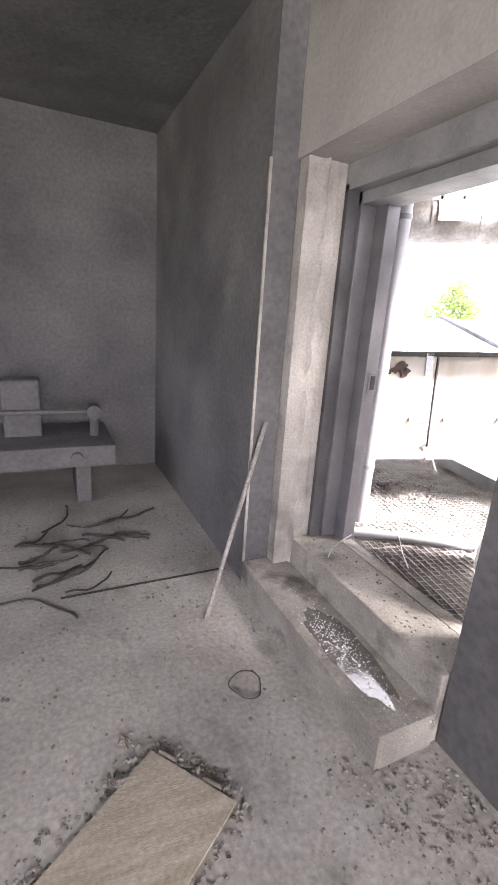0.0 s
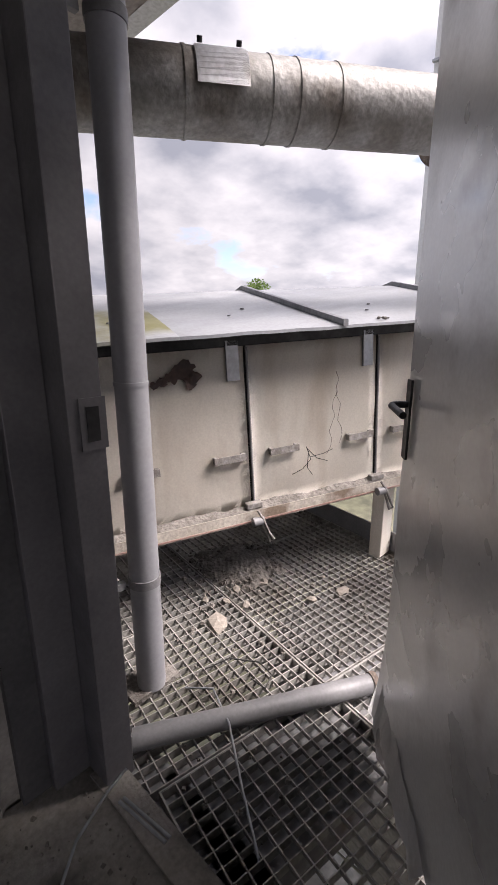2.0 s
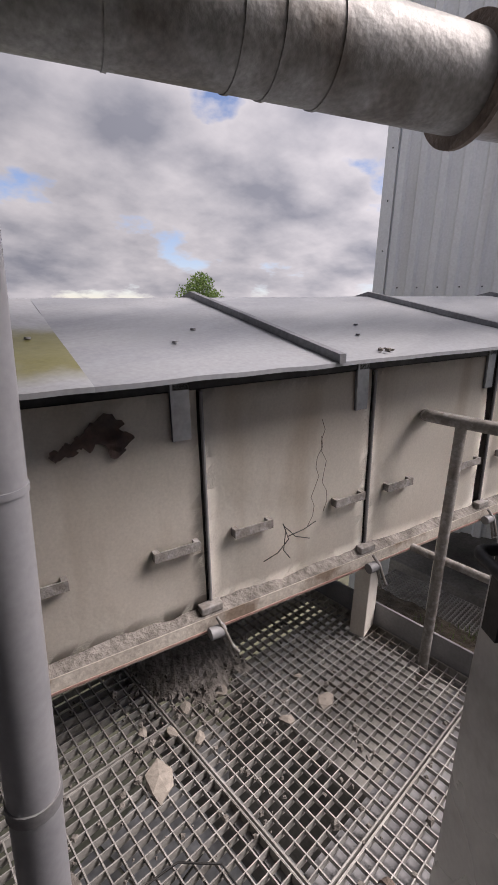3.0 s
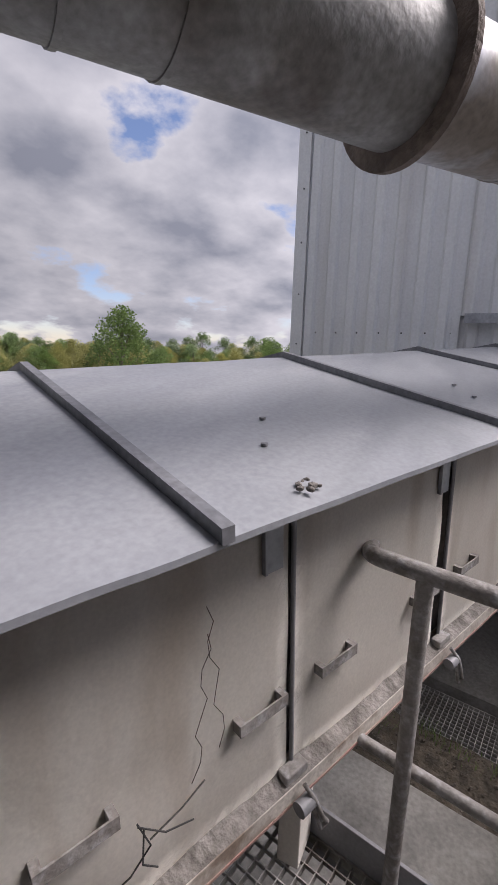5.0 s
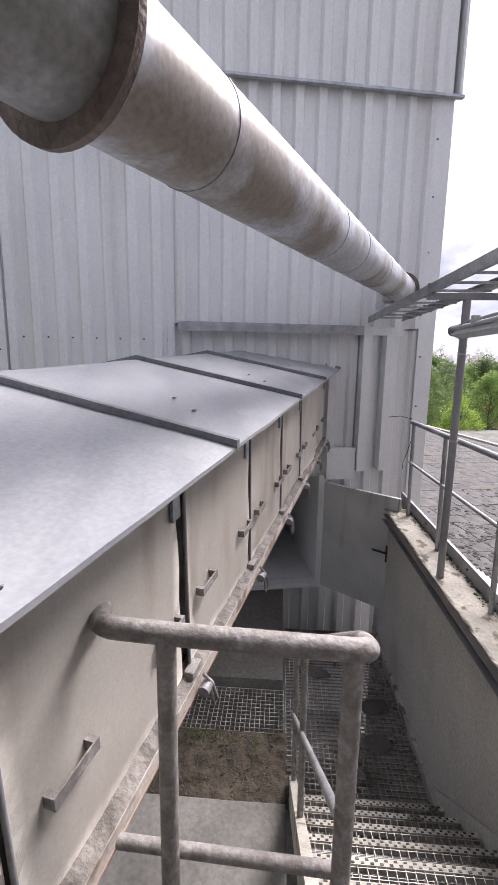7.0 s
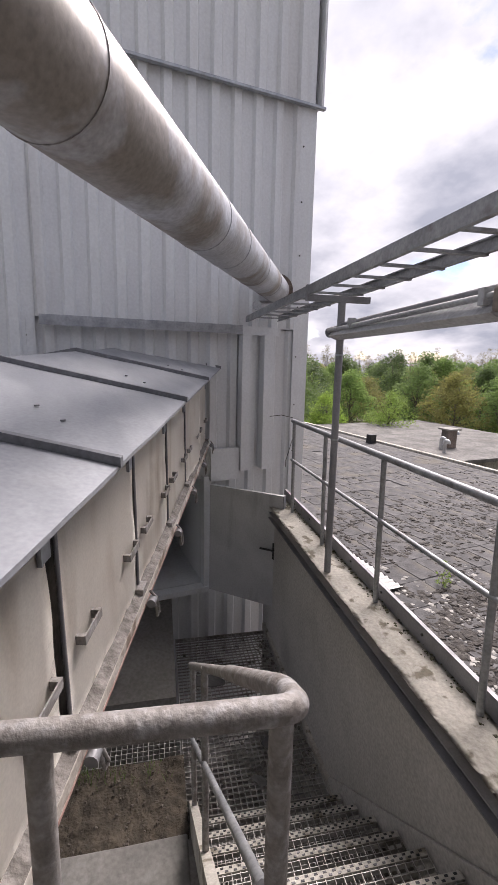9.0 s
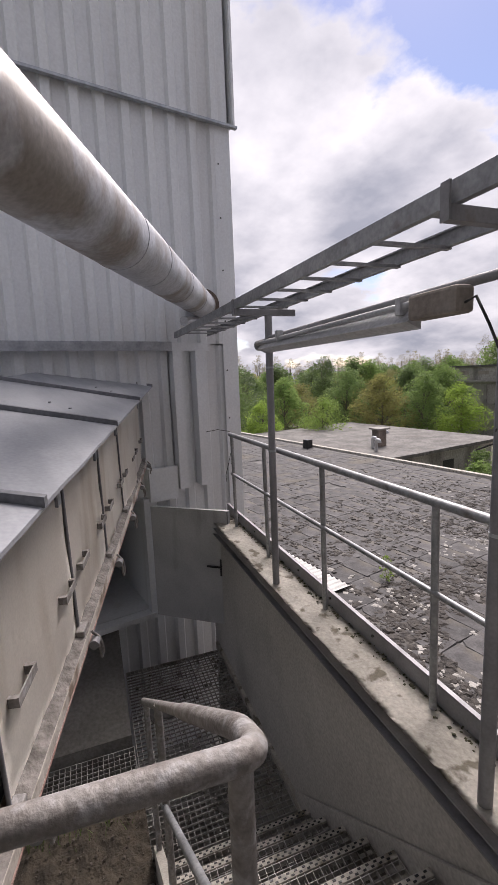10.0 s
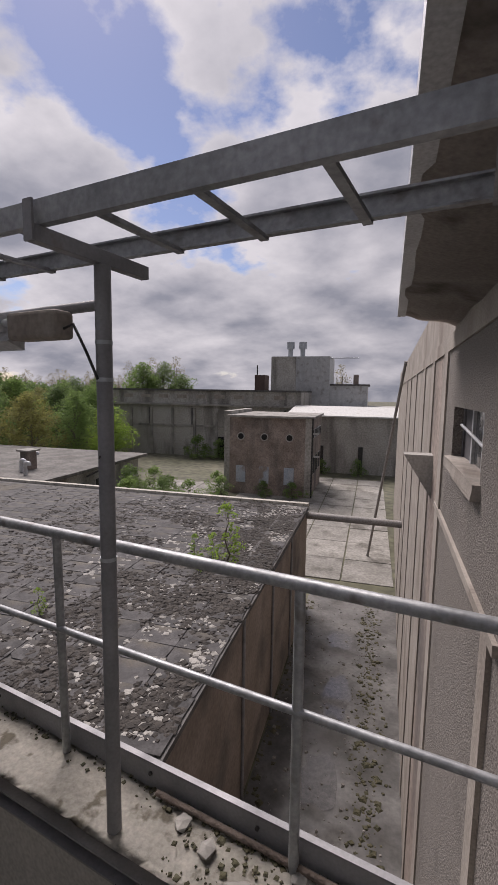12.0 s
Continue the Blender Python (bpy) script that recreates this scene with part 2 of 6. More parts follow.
M_ledge = mat("mossy_concrete_ledge", (0.38, 0.36, 0.315), (0.54, 0.515, 0.46), 0.9, scale=4, fine=60, bump=0.3, bump_scale=30, stain=(0.20, 0.18, 0.14), stain_scale=9, stain_pos=(0.57, 0.64))
M_grey = mat("pale_metal_sheet", (0.45, 0.46, 0.47), (0.55, 0.56, 0.57), 0.5, 0.3, scale=2, bump=0.05, stain=(0.33, 0.32, 0.31), stain_scale=1.5)
M_white = mat("old_white_corrugated_sheet", (0.52, 0.52, 0.50), (0.62, 0.62, 0.60), 0.7, scale=2, bump=0.1, stain=(0.4, 0.39, 0.36), stain_scale=2)
M_dirt = mat("crumbled_plaster_dirt", (0.13, 0.118, 0.105), (0.27, 0.25, 0.23), 0.95, scale=18, bump=0.6, bump_scale=60)
M_moss = mat("moss", (0.045, 0.045, 0.025), (0.10, 0.09, 0.05), 0.95, scale=12, bump=0.8, bump_scale=50)
M_bark = mat("bark", (0.09, 0.075, 0.06), (0.17, 0.145, 0.12), 0.95, scale=6, bump=0.6, bump_scale=25, stretch=(1, 1, 0.2))

M_angle = mat("grimy_cream_angle", (0.44, 0.40, 0.35), (0.58, 0.54, 0.48), 0.7, scale=7, fine=90, bump=0.2, stain=(0.22, 0.17, 0.13), stain_scale=6, stain_pos=(0.5, 0.62))
# post grey set darker than the frame head, for their backlit look
M_frame = mat("backlit_grey_frame_paint", (0.11, 0.108, 0.118), (0.17, 0.166, 0.176), 0.45, 0.1, scale=4, fine=90, fine_amt=0.1, bump=0.05, stain=(0.17, 0.13, 0.11), stain_scale=5, stain_pos=(0.66, 0.74))
# frame grey darkened to imitate the shade in the rebate
M_recess = mat("frame_rebate_painted_shade", (0.055, 0.055, 0.06), (0.09, 0.09, 0.095), 0.6, scale=5, bump=0.05)
M_hatch = mat("dull_hatch_sheet", (0.40, 0.40, 0.405), (0.50, 0.50, 0.505), 0.5, 0.1, scale=2, fine=60, fine_amt=0.08, bump=0.04, stain=(0.33, 0.325, 0.32), stain_scale=3, stain_stretch=(2, 2, 0.4))
M_puddle = mat("wet_film", (0.10, 0.095, 0.09), (0.16, 0.15, 0.14), 0.06, scale=9, fine=40, bump=0.02, rough_var=0.05, spec=0.7)
M_pipe = mat("grey_plastic_pipe", (0.30, 0.305, 0.33), (0.36, 0.365, 0.39), 0.42, 0.0, scale=4, fine=70, fine_amt=0.06, bump=0.03, stain=(0.24, 0.235, 0.24), stain_scale=4, stain_pos=(0.6, 0.8))
M_redpaint = mat("faded_red_paint", (0.30, 0.17, 0.145), (0.36, 0.26, 0.22), 0.7, scale=9, bump=0.05)
M_rustdark = mat("dark_rust", (0.06, 0.045, 0.042), (0.12, 0.075, 0.06), 0.9, scale=14, bump=0.3)
M_ribsteel = mat("dull_rib_steel", (0.17, 0.175, 0.19), (0.25, 0.255, 0.27), 0.5, 0.4, scale=6, bump=0.05)
M_roofmoss = mat("zinc_sheet_with_algae", (0.34, 0.35, 0.37), (0.41, 0.42, 0.44), 0.45, 0.3, scale=2.5, fine=70, fine_amt=0.1, bump=0.05, stain=(0.20, 0.19, 0.075), stain_scale=1.3, stain_pos=(0.50, 0.60))
M_wood2 = mat("stained_soffit_board", (0.36, 0.32, 0.29), (0.46, 0.42, 0.385), 0.85, scale=1.6, fine=40, bump=0.2, stain=(0.16, 0.14, 0.12), stain_scale=1.3, stain_pos=(0.56, 0.66))
M_render = mat("brown_render", (0.22, 0.18, 0.15), (0.30, 0.25, 0.215), 0.9, scale=0.8, fine=12, bump=0.2, bump_scale=9, stain=(0.12, 0.105, 0.095), stain_scale=0.5, stain_pos=(0.5, 0.66))
M_felt2 = mat("lichened_felt", (0.10, 0.097, 0.09), (0.18, 0.172, 0.16), 0.9, scale=0.7, fine=5, fine_amt=0.3, bump=0.3, bump_scale=4, stain=(0.11, 0.10, 0.09), stain_scale=0.5)
M_bluepaint = mat("faded_blue_paint", (0.33, 0.38, 0.44), (0.42, 0.45, 0.49), 0.8, scale=1.5, fine=9, bump=0.1, stain=(0.26, 0.22, 0.19), stain_scale=1.2, stain_pos=(0.5, 0.65))
M_slabs = mat("pale_yard_slab", (0.25, 0.24, 0.215), (0.37, 0.355, 0.325), 0.9, scale=0.6, fine=7, fine_amt=0.25, bump=0.2, bump_scale=5, stain=(0.16, 0.15, 0.13), stain_scale=0.5, stain_pos=(0.52, 0.62), vary=0.3)
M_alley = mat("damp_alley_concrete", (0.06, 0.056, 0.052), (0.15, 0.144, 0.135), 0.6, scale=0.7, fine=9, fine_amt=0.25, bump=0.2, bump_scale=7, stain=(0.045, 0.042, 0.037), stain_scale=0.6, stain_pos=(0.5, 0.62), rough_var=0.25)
M_ground = mat("rough_grass_ground", (0.09, 0.092, 0.055), (0.15, 0.145, 0.10), 0.95, scale=0.12, fine=1.5, fine_amt=0.4, bump=0.3, bump_scale=2)
M_glass = mat("dusty_pane", (0.05, 0.055, 0.06), (0.09, 0.095, 0.10), 0.15, scale=3, fine=20, bump=0)


def leaf_mat(name, a, b):
    m = mat(name, a, b, 0.6, scale=0.45, spread=(0.3, 0.7), fine=2.5, fine_amt=0.35, bump=0, vary=0.3)
    nd, lk = m.node_tree.nodes, m.node_tree.links
    bs = nd["Principled BSDF"]
    tr, mx = nd.new("ShaderNodeBsdfTranslucent"), nd.new("ShaderNodeMixShader")
    lk.new(bs.inputs["Base Color"].links[0].from_socket, tr.inputs["Color"])
    mx.inputs["Fac"].default_value = 0.5
    lk.new(bs.outputs["BSDF"], mx.inputs[1])
    lk.new(tr.outputs["BSDF"], mx.inputs[2])
    lk.new(mx.outputs["Shader"], nd["Material Output"].inputs["Surface"])
    return m


M_leaf_bright = leaf_mat("bright_spring_leaves", (0.30, 0.46, 0.08), (0.44, 0.60, 0.13))
M_leaf_mid = leaf_mat("mid_green_leaves", (0.19, 0.30, 0.09), (0.29, 0.41, 0.13))
M_leaf_olive = leaf_mat("olive_young_leaves", (0.34, 0.34, 0.10), (0.46, 0.45, 0.16))
M_leaf_dark = leaf_mat("dark_green_leaves", (0.13, 0.20, 0.075), (0.20, 0.28, 0.11))
M_leaf_bare = leaf_mat("bare_twig_haze", (0.28, 0.25, 0.15), (0.38, 0.34, 0.20))

# ---- builders ----
ID = Matrix.Identity(4)


def bm_box(bm, x0, x1, y0, y1, z0, z1, m=ID, bev=0.0):
    c = [m @ Vector(p) for p in ((x0, y0, z0), (x1, y0, z0), (x1, y1, z0), (x0, y1, z0), (x0, y0, z1), (x1, y0, z1), (x1, y1, z1), (x0, y1, z1))]
    v = [bm.verts.new(p) for p in c]
    fs = [bm.faces.new([v[i] for i in q]) for q in ((3, 2, 1, 0), (4, 5, 6, 7), (0, 1, 5, 4), (1, 2, 6, 5), (2, 3, 7, 6), (3, 0, 4, 7))]
    if bev:
        es = list({e for f in fs for e in f.edges})
        bmesh.ops.bevel(bm, geom=es, offset=bev, segments=2, profile=0.5, affect="EDGES")
    return bm


def box(x0, x1, y0, y1, z0, z1, m=ID, bev=0.0):
    return bm_box(bmesh.new(), x0, x1, y0, y1, z0, z1, m, bev)


def bm_tube(bm, pts, r, seg=12, caps=True, r2=None):
    """A round bar along a polyline; r2: the radius at its end."""
    pts = [Vector(p) for p in pts]
    rings, up = [], None
    for i, p in enumerate(pts):
        d = (pts[min(i + 1, len(pts) - 1)] - pts[max(i - 1, 0)]).normalized()
        if up is None:
            up = d.orthogonal().normalized()
        up = (up - d * up.dot(d)).normalized()
        side = d.cross(up)
        rr = r if r2 is None else r + (r2 - r) * i / (len(pts) - 1)
        rings.append([bm.verts.new(p + (up * math.cos(a) + side * math.sin(a)) * rr) for a in (2 * math.pi * k / seg for k in range(seg))])
    for a, b in zip(rings, rings[1:]):
        for k in range(seg):
            f = bm.faces.new((a[k], a[(k + 1) % seg], b[(k + 1) % seg], b[k]))
            f.smooth = True
    if caps:
        bm.faces.new(list(reversed(rings[0])))
        bm.faces.new(rings[-1])
    return bm


def tube(pts, r, seg=12, caps=True, r2=None):
    return bm_tube(bmesh.new(), pts, r, seg, caps, r2)


def bend(pts, rad, n=5):
    """Rounds the corners of a polyline."""
    pts = [Vector(p) for p in pts]
    out = [pts[0]]
    for a, b, c in zip(pts, pts[1:], pts[2:]):
        p, q = b + (a - b).normalized() * rad, b + (c - b).normalized() * rad
        out += [(p * (1 - t) ** 2 + b * 2 * t * (1 - t) + q * t * t) for t in (k / n for k in range(n + 1))]
    return out + [pts[-1]]


def prism(poly, x0, x1, m=ID, bm=None):
    """A (y, z) outline pushed along x."""
    bm = bm or bmesh.new()
    a = [bm.verts.new(m @ Vector((x0, y, z))) for y, z in poly]
    b = [bm.verts.new(m @ Vector((x1, y, z))) for y, z in poly]
    n = len(poly)
    for i in range(n):
        bm.faces.new((a[i], a[(i + 1) % n], b[(i + 1) % n], b[i]))
    bm.faces.new(list(reversed(a)))
    bm.faces.new(b)
    return bm


def sheet(profile, z0, z1, place, thick=0.004):
    """A profiled sheet: profile gives (along, out) points, place(along, out, z) their spot."""
    bm = bmesh.new()
    rows = [[bm.verts.new(place(s, o + k, z)) for s, o in profile] for z in (z0, z1) for k in (0, -thick)]
    n = len(profile)
    for i in range(n - 1):
        bm.faces.new((rows[0][i], rows[0][i + 1], rows[2][i + 1], rows[2][i]))
        bm.faces.new((rows[1][i + 1], rows[1][i], rows[3][i], rows[3][i + 1]))
        for a, b in ((0, 1), (3, 2)):
            bm.faces.new((rows[a][i + 1], rows[a][i], rows[b][i], rows[b][i + 1]))
    for i, flip in ((0, 0), (n - 1, 1)):
        q = (rows[0][i], rows[2][i], rows[3][i], rows[1][i])
        bm.faces.new(q if not flip else tuple(reversed(q)))
    return bm


def rough_up(bm, amount, scale, cuts=0):
    if cuts:
        bmesh.ops.subdivide_edges(bm, edges=bm.edges[:], cuts=cuts, use_grid_fill=True)
    for v in bm.verts:
        v.co += noise.noise_vector(v.co * scale) * amount
    return bm


def mesh_of(name, bm, material):
    bmesh.ops.recalc_face_normals(bm, faces=bm.faces[:])
    for ed in bm.edges:
        if ed.is_manifold and ed.calc_face_angle() > 1.2:
            ed.smooth = False
    me = bpy.data.meshes.new(name)
    bm.to_mesh(me)
    bm.free()
    me.materials.append(material)
    return me


def solid(name, bm, material, label, category, kind="", group="", at=None):
    """One top-level mesh."""
    if at is not None:
        bmesh.ops.translate(bm, verts=bm.verts[:], vec=-Vector(at))
    ob = new(name, mesh_of(name, bm, material))
    if at is not None:
        ob.location = at
    return tagged(ob, label, category, group, kind)


def thing(name, at, label, category, group="", kind=""):
    ob = new(name)
    ob.empty_display_size = 0.1
    ob.location = at
    return tagged(ob, label, category, group, kind)


def world_of(ob):
    m = Matrix.Translation(ob.location)
    return world_of(ob.parent) @ m if ob.parent else m


def part(name, bm, material, parent, label="", kind=""):
    """A mesh under a thing; its points are given in the world."""
    bmesh.ops.translate(bm, verts=bm.verts[:], vec=-world_of(parent).translation)
    ob = new(name, mesh_of(name, bm, material))
    ob.parent = parent
    return tagged(ob, label, kind=kind)


# ---- frames of the place: along the parapet and stair, and along the conveyor ----
PA = radians(-11.6)
MP = Matrix.Translation((4.395, 1.208, 0)) @ Matrix.Rotation(PA, 4, "Z")
CA, CS = radians(-23.6), 0.0555
CX, CY = math.cos(CA), math.sin(CA)
MC = Matrix(((CX, -CY, -CS * CX, 3.52 + 0.83 * CS * CX), (CY, CX, -CS * CY, 3.149 + 0.83 * CS * CY), (CS, 0, 1, 0), (0, 0, 0, 1)))
GROUND, DECK, LOW = -7.5, 0.325, -1.05
WALL_IN, WALL_OUT = 2.17, 2.62
TOWER_X = 8.257
FACADE_X = 2.95
ROOF_Z = -2.95
ROOF_X = 6.1

rng = random.Random(7)


def pebble_bm(bm, c, r, squash=0.6):
    """A small broken lump."""
    n0 = len(bm.verts)
    res = bmesh.ops.create_icosphere(bm, subdivisions=1, radius=r)
    sx, sy, a = rng.uniform(0.7, 1.5), rng.uniform(0.6, 1.1), rng.uniform(0, 6.28)
    for v in res["verts"]:
        k = rng.uniform(0.75, 1.2)
        x, y = v.co.x * sx * k, v.co.y * sy * k
        v.co = Vector((x * math.cos(a) - y * math.sin(a), x * math.sin(a) + y * math.cos(a), v.co.z * squash * k)) + Vector(c)
    return bm


def chips(name, spots, sizes, material, label, category, z=0.0, seed=1, flat=1.0):
    """Uncountable crumbs, joined into one mesh."""
    g = random.Random(seed)
    v, f = [], []
    for x, y in spots:
        r = g.uniform(*sizes) * g.choice((0.5, 0.7, 1.0, 1.0, 1.5))
        a, n = g.uniform(0, 6.28), len(v)
        h = r * g.uniform(0.35, 0.9) * flat
        for k in range(4):
            q = r * g.uniform(0.6, 1.2)
            v.append((x + q * math.cos(a + k * 1.57), y + q * math.sin(a + k * 1.57), z - 0.002))
        for k in range(4):
            q = r * g.uniform(0.3, 0.7)
            v.append((x + q * math.cos(a + k * 1.57), y + q * math.sin(a + k * 1.57), z + h * g.uniform(0.6, 1)))
        f += [(n + 4, n + 5, n + 6, n + 7)] + [(n + k, n + (k + 1) % 4, n + 4 + (k + 1) % 4, n + 4 + k) for k in range(4)]
    me = bpy.data.meshes.new(name)
    me.from_pydata(v, [], f)
    me.materials.append(material)
    return tagged(new(name, me), label, category, kind="stuff")


# ---- the room ----
def room():
    bm = bmesh.new()
    bmesh.ops.create_grid(bm, x_segments=90, y_segments=120, size=1)
    for v in bm.verts:
        x, y = -4 + (v.co.x + 1) / 2 * 6.62, -3 + (v.co.y + 1) / 2 * 9.6
        z = 0.006 * noise.noise(Vector((x * 3, y * 3, 0))) + 0.004 * noise.noise(Vector((x * 11, y * 11, 4)))
        v.co = (x, y, z)
    solid("floor", bm, M_floor, "dusty grey concrete floor strewn with rubble", "floor", "structure")
    solid("ceiling", box(-4.0, 2.62, -3.0, 6.6, 3.3, 3.5), M_darkwall, "dark concrete ceiling", "ceiling", "structure")
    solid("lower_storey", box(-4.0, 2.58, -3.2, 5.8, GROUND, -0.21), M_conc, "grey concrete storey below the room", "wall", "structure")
    solid("wall_north", box(-4.0, 2.62, 5.6, 5.8, -0.2, 3.5), M_darkwall, "dark plastered wall", "wall", "structure")
    # the far walls of the room, each with an added, unseen window that lights the floor
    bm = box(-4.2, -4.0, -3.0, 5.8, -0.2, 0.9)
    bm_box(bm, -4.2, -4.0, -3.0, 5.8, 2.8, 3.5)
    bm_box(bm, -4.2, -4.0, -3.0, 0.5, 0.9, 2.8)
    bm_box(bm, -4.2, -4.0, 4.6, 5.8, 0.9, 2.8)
    solid("wall_west", bm, M_darkwall, "dark wall with an added window opening", "wall", "structure")
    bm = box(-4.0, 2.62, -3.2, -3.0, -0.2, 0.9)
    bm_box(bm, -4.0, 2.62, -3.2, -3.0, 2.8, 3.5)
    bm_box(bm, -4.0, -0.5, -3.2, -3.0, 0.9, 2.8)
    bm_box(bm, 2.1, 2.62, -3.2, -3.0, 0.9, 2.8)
    solid("wall_south", bm, M_darkwall, "dark wall with an added window opening", "wall", "structure")
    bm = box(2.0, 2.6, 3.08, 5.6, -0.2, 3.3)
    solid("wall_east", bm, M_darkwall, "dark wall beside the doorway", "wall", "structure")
    # thin strip in the pillar's paler tone along the wall corner
    solid("edge_strip", box(1.985, 2.0, 3.068, 3.08, 0.17, 2.48), M_column, "pale narrow strip along the edge of the door recess", "trim", "structure")
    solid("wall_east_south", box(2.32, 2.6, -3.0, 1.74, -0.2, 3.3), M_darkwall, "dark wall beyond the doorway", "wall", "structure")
    solid("lintel", rough_up(box(2.15, 2.6, 1.74, 3.08, 2.5, 3.3), 0.004, 5, 4), M_lintel, "grey concrete lintel over the doorway", "wall", "structure")
    solid("sill_base", box(2.05, 2.6, 1.74, 3.08, -0.2, -0.02), M_column, "concrete base under the doorway", "wall", "structure")
    # the pillar: board-marked concrete with upright ridges
    bm = bmesh.new()
    nx, nz = 40, 90
    grid = []
    for j in range(nz + 1):
        z = 0.0 + 2.5 * j / nz
        row = []
        for i in range(nx + 1):
            x = 2.165 + 0.335 * i / nx
            u = i / nx
            w = 0.05 * noise.noise(Vector((0, 0, z * 2.2)))
            d = 0.0
            for c, k in ((0.34, 0.034), (0.55, 0.020), (0.84, 0.030)):
                d += k * math.exp(-((u - c - w) / 0.028) ** 2) * (0.5 + 1.3 * noise.noise(Vector((c * 9, 0, z * 7))))
            d += 0.004 * noise.noise(Vector((x * 30, 1, z * 30))) + 0.005 * noise.noise(Vector((x * 9, 5, z * 6)))
            row.append(bm.verts.new((x, 2.985 - d, z)))
        grid.append(row)
    for a, b in zip(grid, grid[1:]):
        for i in range(nx):
            bm.faces.new((a[i], a[i + 1], b[i + 1], b[i])).smooth = True
    bm_box(bm, 2.165, 2.50, 2.99, 3.075, 0.0, 2.5)
    solid("pillar", bm, M_column, "rough grey concrete door pillar with vertical cracks", "pillar", "structure")


def room_things():
    st = thing("doorstep", (2.2, 2.4, 0), "two worn concrete doorsteps, the lower one wet", "steps")
    part("lower_step", rough_up(box(1.985, 2.285, 1.735, 3.075, -0.02, 0.17, bev=0.006), 0.005, 7, 4), M_step, st)
    part("upper_step", rough_up(box(2.285, 2.62, 1.745, 2.98, -0.02, 0.345, bev=0.006), 0.005, 7, 4), M_step, st)
    bm = bmesh.new()
    ring = [bm.verts.new((2.135 + 0.105 * math.cos(a) * (1 + 0.3 * noise.noise(Vector((math.cos(a) * 2, math.sin(a) * 2, 3)))), 2.18 + 0.34 * math.sin(a) * (1 + 0.3 * noise.noise(Vector((math.cos(a) * 3, math.sin(a) * 3, 8)))), 0.1765)) for a in (k * 0.1309 for k in range(48))]
    bm.faces.new(ring)
    solid("puddle", bm, M_puddle, "thin wet puddle with white flakes on the lower step", "puddle")
    spots = [(rng.gauss(2.12, 0.055), rng.gauss(2.2, 0.19)) for _ in range(620)]
    chips("flakes", [p for p in spots if 2.03 < p[0] < 2.25], (0.0015, 0.005), M_white, "white paint flakes in the puddle", "flakes", 0.178, 3)
    # pole leaning into the recess
    solid("pole", tube([(1.657, 2.82, 0.0), (1.87, 2.95, 0.55), (2.07, 3.055, 1.10)], 0.0135, 10), M_rail, "thin grey steel pole leaning against the wall", "pole")
    pts = [(1.675 + 0.075 * math.cos(a) * (1 + 0.12 * math.sin(3 * a)), 2.295 + 0.085 * math.sin(a), 0.012 + 0.006 * math.sin(2 * a)) for a in (0.5 + k * 0.3 for k in range(21))]
    solid("wire_loop", tube(pts + [(pts[-1][0] - 0.02, pts[-1][1] + 0.05, 0.02)], 0.003, 6), M_cable, "bent loop of dark wire on the floor", "wire")
    # the hatch board let into the floor
    e1, e2 = Vector((0.239, -0.305, 0)), Vector((-0.385, -0.270, 0))
    a = Vector((1.187, 2.128, 0))
    bm = bmesh.new()
    lo = [bm.verts.new(p + Vector((0, 0, -0.01))) for p in (a, a + e1, a + e1 + e2 * 1.9, a + e2 * 1.9)]
    hi = [bm.verts.new(p.co + Vector((0, 0, 0.026))) for p in lo]
    bm.faces.new(hi)
    for i in range(4):
        bm.faces.new((lo[i], lo[(i + 1) % 4], hi[(i + 1) % 4], hi[i]))
    solid("floor_board", bm, M_wood, "pale plywood board lying on the dusty floor", "board")
    for t, l in ((0.08, 0.07), (0.62, 0.075)):
        p, q = a + e1 * t + Vector((0.01, 0.008, 0.018)), a + e1 * (t + 0.2) + Vector((0.012, 0.01, 0.018))
        solid("broken_stick", tube([p, q], 0.009, 7), M_bark, "short dark broken stick at the board's edge", "stick")
    g = random.Random(4)
    spots = []
    for _ in range(420):
        t = g.random()
        p = a + e2 * (t * 1.9) + Vector((g.gauss(-0.03, 0.03), g.gauss(0.035, 0.03), 0)) if g.random() < 0.5 else a + e1 + e2 * (t * 1.9) + Vector((g.gauss(0.035, 0.025), g.gauss(-0.02, 0.03), 0))
        spots.append((p.x, p.y))
    for _ in range(200):
        t = g.random()
        p = a + e1 * t + Vector((g.gauss(0.03, 0.02), g.gauss(0.03, 0.02), 0))
        spots.append((p.x, p.y))
    chips("crumbs", spots, (0.004, 0.016), M_dirt, "loose plaster crumbs along the board", "rubble", 0.0, 5)
    spots = [(g.uniform(0.0, 2.25), g.uniform(1.0, 4.4)) for _ in range(1500)] + [(g.gauss(2.05, 0.18), g.gauss(1.55, 0.14)) for _ in range(700)]
    chips("floor_rubble", [p for p in spots if not (p[0] > 1.97 and p[1] > 1.8) and p[0] < 2.3], (0.002, 0.011), M_dirt, "small rubble scattered over the floor", "rubble", 0.0, 6)
    for x, y, r in ((1.62, 2.12, 0.016), (1.50, 2.62, 0.02), (1.36, 2.6, 0.012), (1.86, 2.15, 0.013), (1.55, 2.25, 0.012), (1.05, 2.05, 0.025)):
        solid("stone", pebble_bm(bmesh.new(), (x, y, r * 0.45), r), M_dirt, "broken grey stone on the floor", "stone", group="floor stones")
